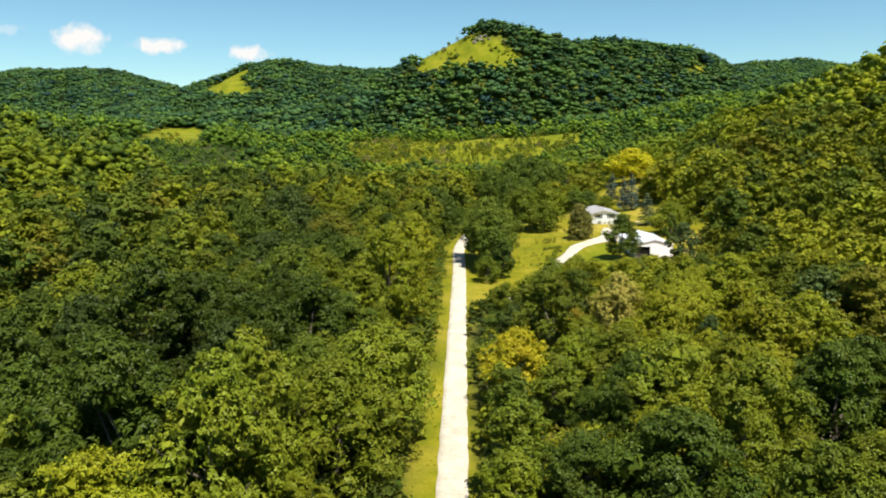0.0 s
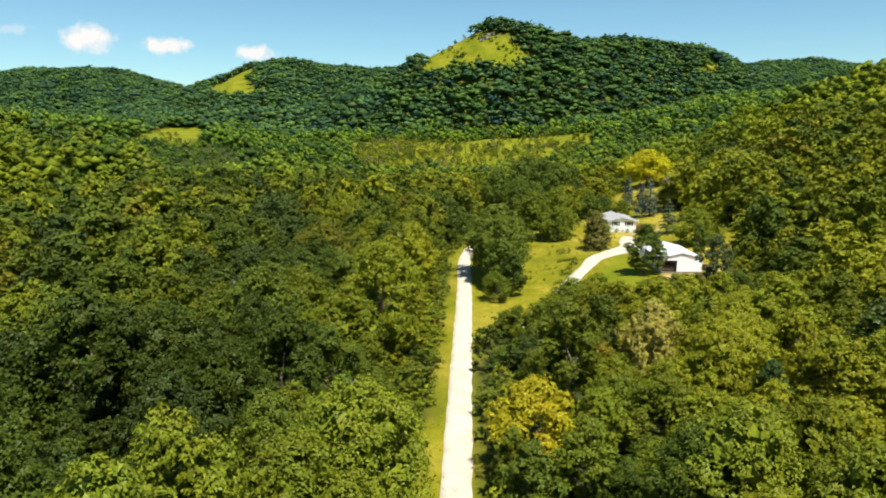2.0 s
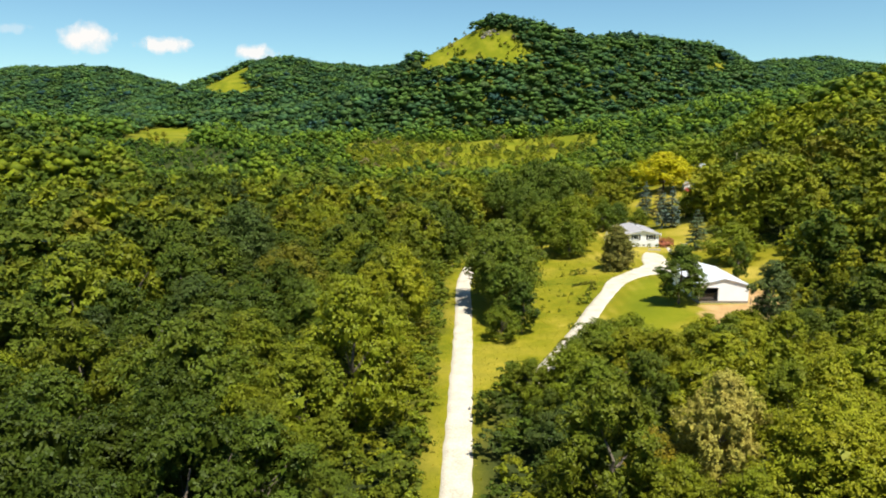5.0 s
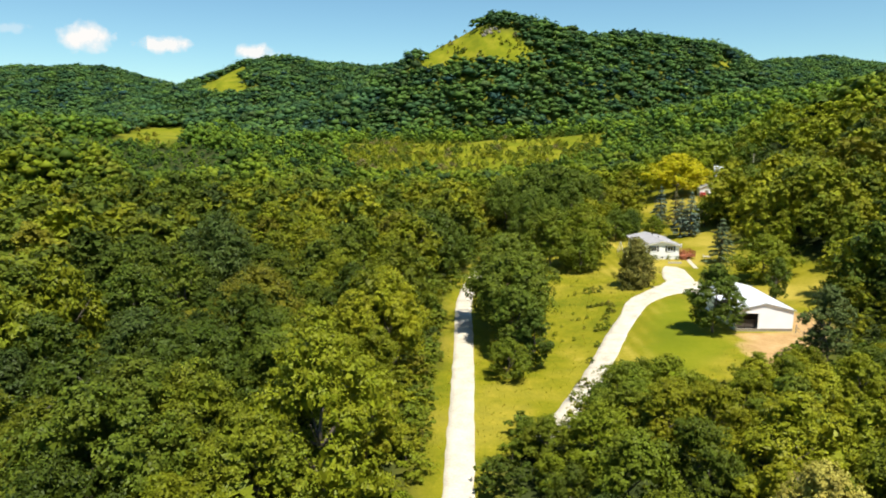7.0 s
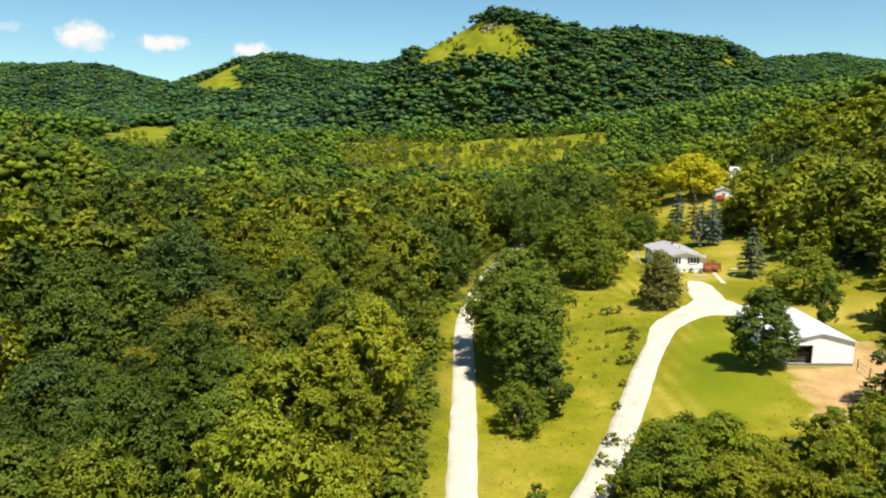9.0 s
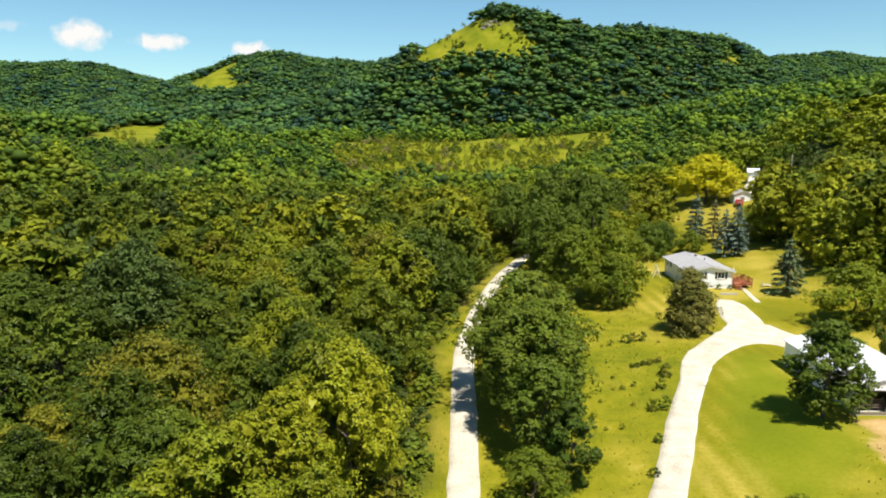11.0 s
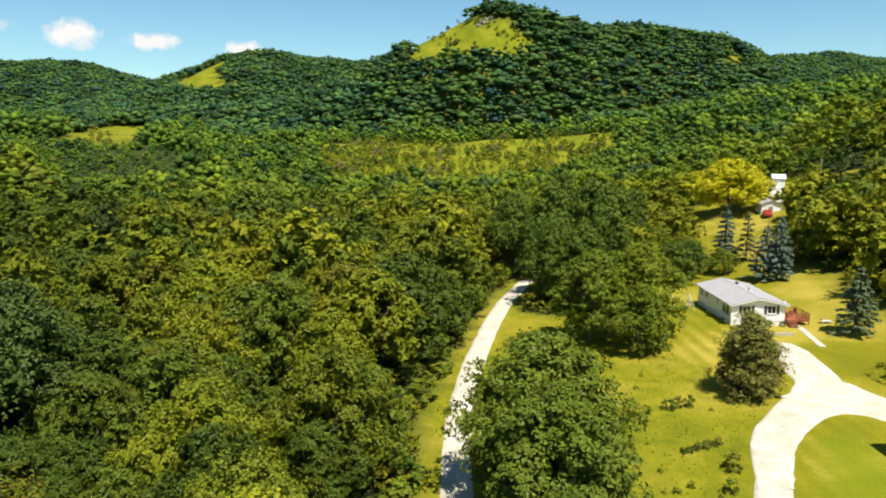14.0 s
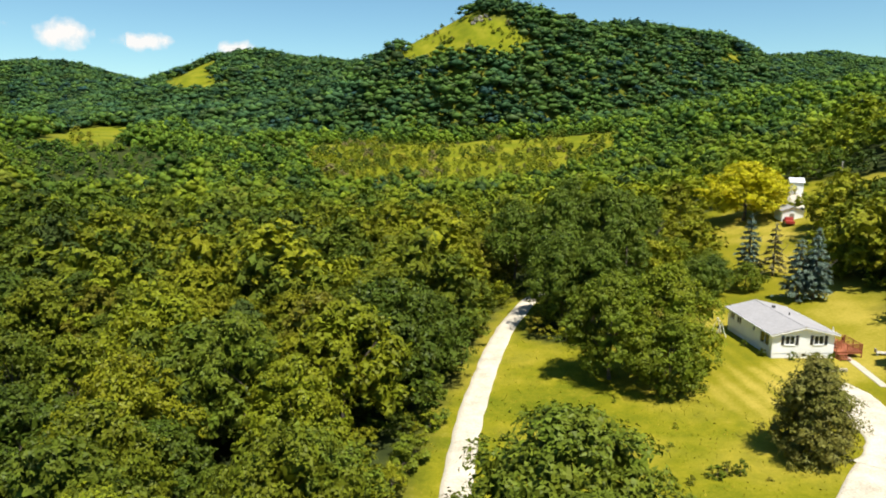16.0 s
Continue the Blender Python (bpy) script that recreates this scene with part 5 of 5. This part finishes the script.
# the upper farmstead
def small_building(name, x, y, w, l, h, rise, turn, wall_mat, roof_mat, label, door=True):
    b = thing(name, (x, y, float(ground_z(x, y)) - 0.1), label, "shed", turn=turn)
    holes = [(w * 0.35, 0, w * 0.35 + 0.95, 2.0)] if door else [(w * 0.3, 1.0, w * 0.3 + 1.2, 2.0)]
    wall("wall", b, w, h, 0.12, holes, wall_mat, pose(0, 0, 0), gable=rise)
    wall("wall", b, l - 0.24, h, 0.12, [], wall_mat, pose(0, l - 0.12, 0, 0, 0, -90))
    wall("wall", b, l - 0.24, h, 0.12, [], wall_mat, pose(w, 0.12, 0, 0, 0, 90))
    wall("wall", b, w, h, 0.12, [], wall_mat, pose(w, l, 0, 0, 0, 180), gable=rise)
    gable_roof(b, w, l, h, rise, 0.25, 0.3, 0.08, roof_mat)
    part("plinth", boxes((-0.02, -0.02, -0.8, w + 0.02, l + 0.02, -0.004)), M_CONCRETE, b)
    x0, z0, x1, z1 = holes[0]
    part("door" if door else "window", boxes((x0 + 0.02, 0.04, z0, x1 - 0.02, 0.08, z1 - 0.02)), M_GREYWOOD if door else M_GLASS, b)
    return b


small_building("shed", 78.2, 255.8, 4.4, 6.0, 2.6, 0.9, -12, M_SIDING, M_SHINGLE, "white shed with a pale grey gable roof")
small_building("farmhouse", 93.2, 275.6, 3.8, 2.9, 2.8, 0.9, 72, M_SIDING, M_METAL_ROOF, "small white farm building with a pale metal roof", door=False)
ribbon("farm_path", [(86.0, 262.5), (88.0, 268.0), (90.0, 274.0), (92.5, 277.0)], [1.5, 2.2, 3.2, 3.4], "pale gravel path between the farm buildings", M_GRAVEL, 0.07)


def pickup(x, y, turn):
    t = thing("pickup_truck", (x, y, float(ground_z(x, y))), "small red pickup truck parked beside the shed", "truck", turn=turn)
    part("body", prism(bmesh.new(), [(-2.2, 0.45), (2.2, 0.45), (2.25, 0.95), (0.9, 1.02), (0.6, 1.0), (-2.2, 0.98)], -0.85, 0.85), M_RED, t)
    part("cab", prism(bmesh.new(), [(-0.6, 1.0), (0.95, 1.0), (0.45, 1.6), (-0.5, 1.62)], -0.76, 0.76), M_RED, t)
    part("windscreen", prism(bmesh.new(), [(0.93, 1.06), (0.97, 1.06), (0.52, 1.56), (0.48, 1.56)], -0.68, 0.68), M_GLASS, t)
    part("bumper", boxes((2.24, -0.85, 0.45, 2.34, 0.85, 0.65)), M_TRIM, t)
    for a in (-1.4, 1.4):
        for b in (-0.88, 0.70):
            w = part("wheel", tube(bmesh.new(), [(a, b, 0.34), (a, b + 0.18, 0.34)], [0.34, 0.34], 14), M_SHUTTER, t)
            part("rim", tube(bmesh.new(), [(a, b - 0.01, 0.34), (a, b + 0.19, 0.34)], [0.18, 0.18], 10), M_TRIM, w)


pickup(77.9, 252.2, 72)


def pole(x, y, h):
    t = thing("utility_pole", (x, y, float(ground_z(x, y)) - 0.3), "thin pale weathered pole standing on a meadow", "pole")
    part("post", tube(bmesh.new(), [(0, 0, 0), (0, 0, h)], [0.13, 0.10], 8), M_CONCRETE, t)
    part("crossarm", boxes((-0.28, -0.05, h - 0.45, 0.28, 0.05, h - 0.35)), M_CONCRETE, t)
    for a in (-0.22, 0.22):
        part("insulator", tube(bmesh.new(), [(a, 0, h - 0.35), (a, 0, h - 0.2)], [0.04, 0.03], 6), M_TRIM, t)


pole(103.9, 278.3, 4.8)


# rocks in the hill meadow
def rock(x, y, s, seed):
    r = random.Random(seed)
    bm = bmesh.new()
    bmesh.ops.create_icosphere(bm, subdivisions=2, radius=1)
    for v in bm.verts:
        k = noise.noise(v.co * 1.3 + Vector((seed * 3.1, 0, 0)))
        v.co = Vector((v.co.x * s * 1.2, v.co.y * s, v.co.z * s * 0.8)) * (1 + 0.55 * k)
    me = bpy.data.meshes.new("rock")
    bm.to_mesh(me)
    bm.free()
    me.materials.append(M_ROCK)
    ob = new("rock", me)
    ob.matrix_basis = pose(x, y, float(ground_z(x, y)) + 0.1 * s, 0, 0, r.uniform(0, 360))
    tagged(ob, "weathered grey-brown rock outcrop on the hill meadow", "rock", "rocks of the hill meadow")


for i, (x, y, s) in enumerate([(33, 660, 2.8), (36, 662, 2.2), (30, 657, 1.8), (40, 661, 2.0), (43, 656, 1.4), (37, 656, 1.6)]):
    rock(x, y, s, i)


# ---- clouds ----
def cloud(x, z, w, h, seed, strength, name="cloud"):
    """A far cloud: a thin sheet of white vapour, its soft edge given by noise."""
    m, n, l, p = material(name)
    co = n.new("ShaderNodeTexCoord").outputs["Generated"]
    mp = n.new("ShaderNodeMapping")
    mp.inputs["Location"].default_value = (-0.5, 0, -0.42)
    l.new(co, mp.inputs["Vector"])
    sp = n.new("ShaderNodeSeparateXYZ")
    l.new(mp.outputs["Vector"], sp.inputs["Vector"])
    zz = maths(n, l, "MULTIPLY", sp.outputs["Z"], 1.0)
    d2 = maths(n, l, "SQRT", maths(n, l, "ADD", maths(n, l, "POWER", maths(n, l, "MULTIPLY", sp.outputs["X"], 2.0), 2.0), maths(n, l, "POWER", maths(n, l, "MULTIPLY", zz, 2.1), 2.0)))
    off = n.new("ShaderNodeMapping")
    off.inputs["Location"].default_value, off.inputs["Scale"].default_value = (seed, seed * 2, 0), (w / h, 1, 1)
    l.new(co, off.inputs["Vector"])
    nz = noise_node(n, l, 2.2, 6, off.outputs["Vector"], 0.6)
    a = maths(n, l, "SUBTRACT", maths(n, l, "ADD", 0.62, maths(n, l, "MULTIPLY", maths(n, l, "SUBTRACT", nz.outputs["Fac"], 0.5), 1.1)), d2)
    a = ramp(n, l, a, [(0.0, (0, 0, 0)), (0.34, (strength,) * 3)])
    e, t, mix = n.new("ShaderNodeEmission"), n.new("ShaderNodeBsdfTransparent"), n.new("ShaderNodeMixShader")
    e.inputs["Color"].default_value, e.inputs["Strength"].default_value = (1.0, 0.965, 0.945, 1), 0.59
    l.new(a.outputs["Color"], mix.inputs["Fac"])
    l.new(t.outputs["BSDF"], mix.inputs[1])
    l.new(e.outputs["Emission"], mix.inputs[2])
    l.new(mix.outputs["Shader"], n["Material Output"].inputs["Surface"])
    y = 4300
    ob = new(name, mesh_of(name, [(x - w / 2, y, z - h / 2), (x + w / 2, y, z - h / 2), (x + w / 2, y, z + h / 2), (x - w / 2, y, z + h / 2)], [(0, 1, 2, 3)], m))
    ob.visible_shadow = False
    tagged(ob, "small soft white cloud low in a blue sky", "cloud", kind="structure")


cloud(-2225, 590, 720, 300, 1.0, 1.0)
cloud(-1760, 530, 620, 190, 3.0, 0.95)
cloud(-1200, 485, 440, 190, 5.0, 0.95)
cloud(2900, 690, 420, 150, 7.0, 0.5)
cloud(-2700, 625, 420, 130, 9.0, 0.30)
cloud(-560, 830, 620, 90, 11.0, 0.22)
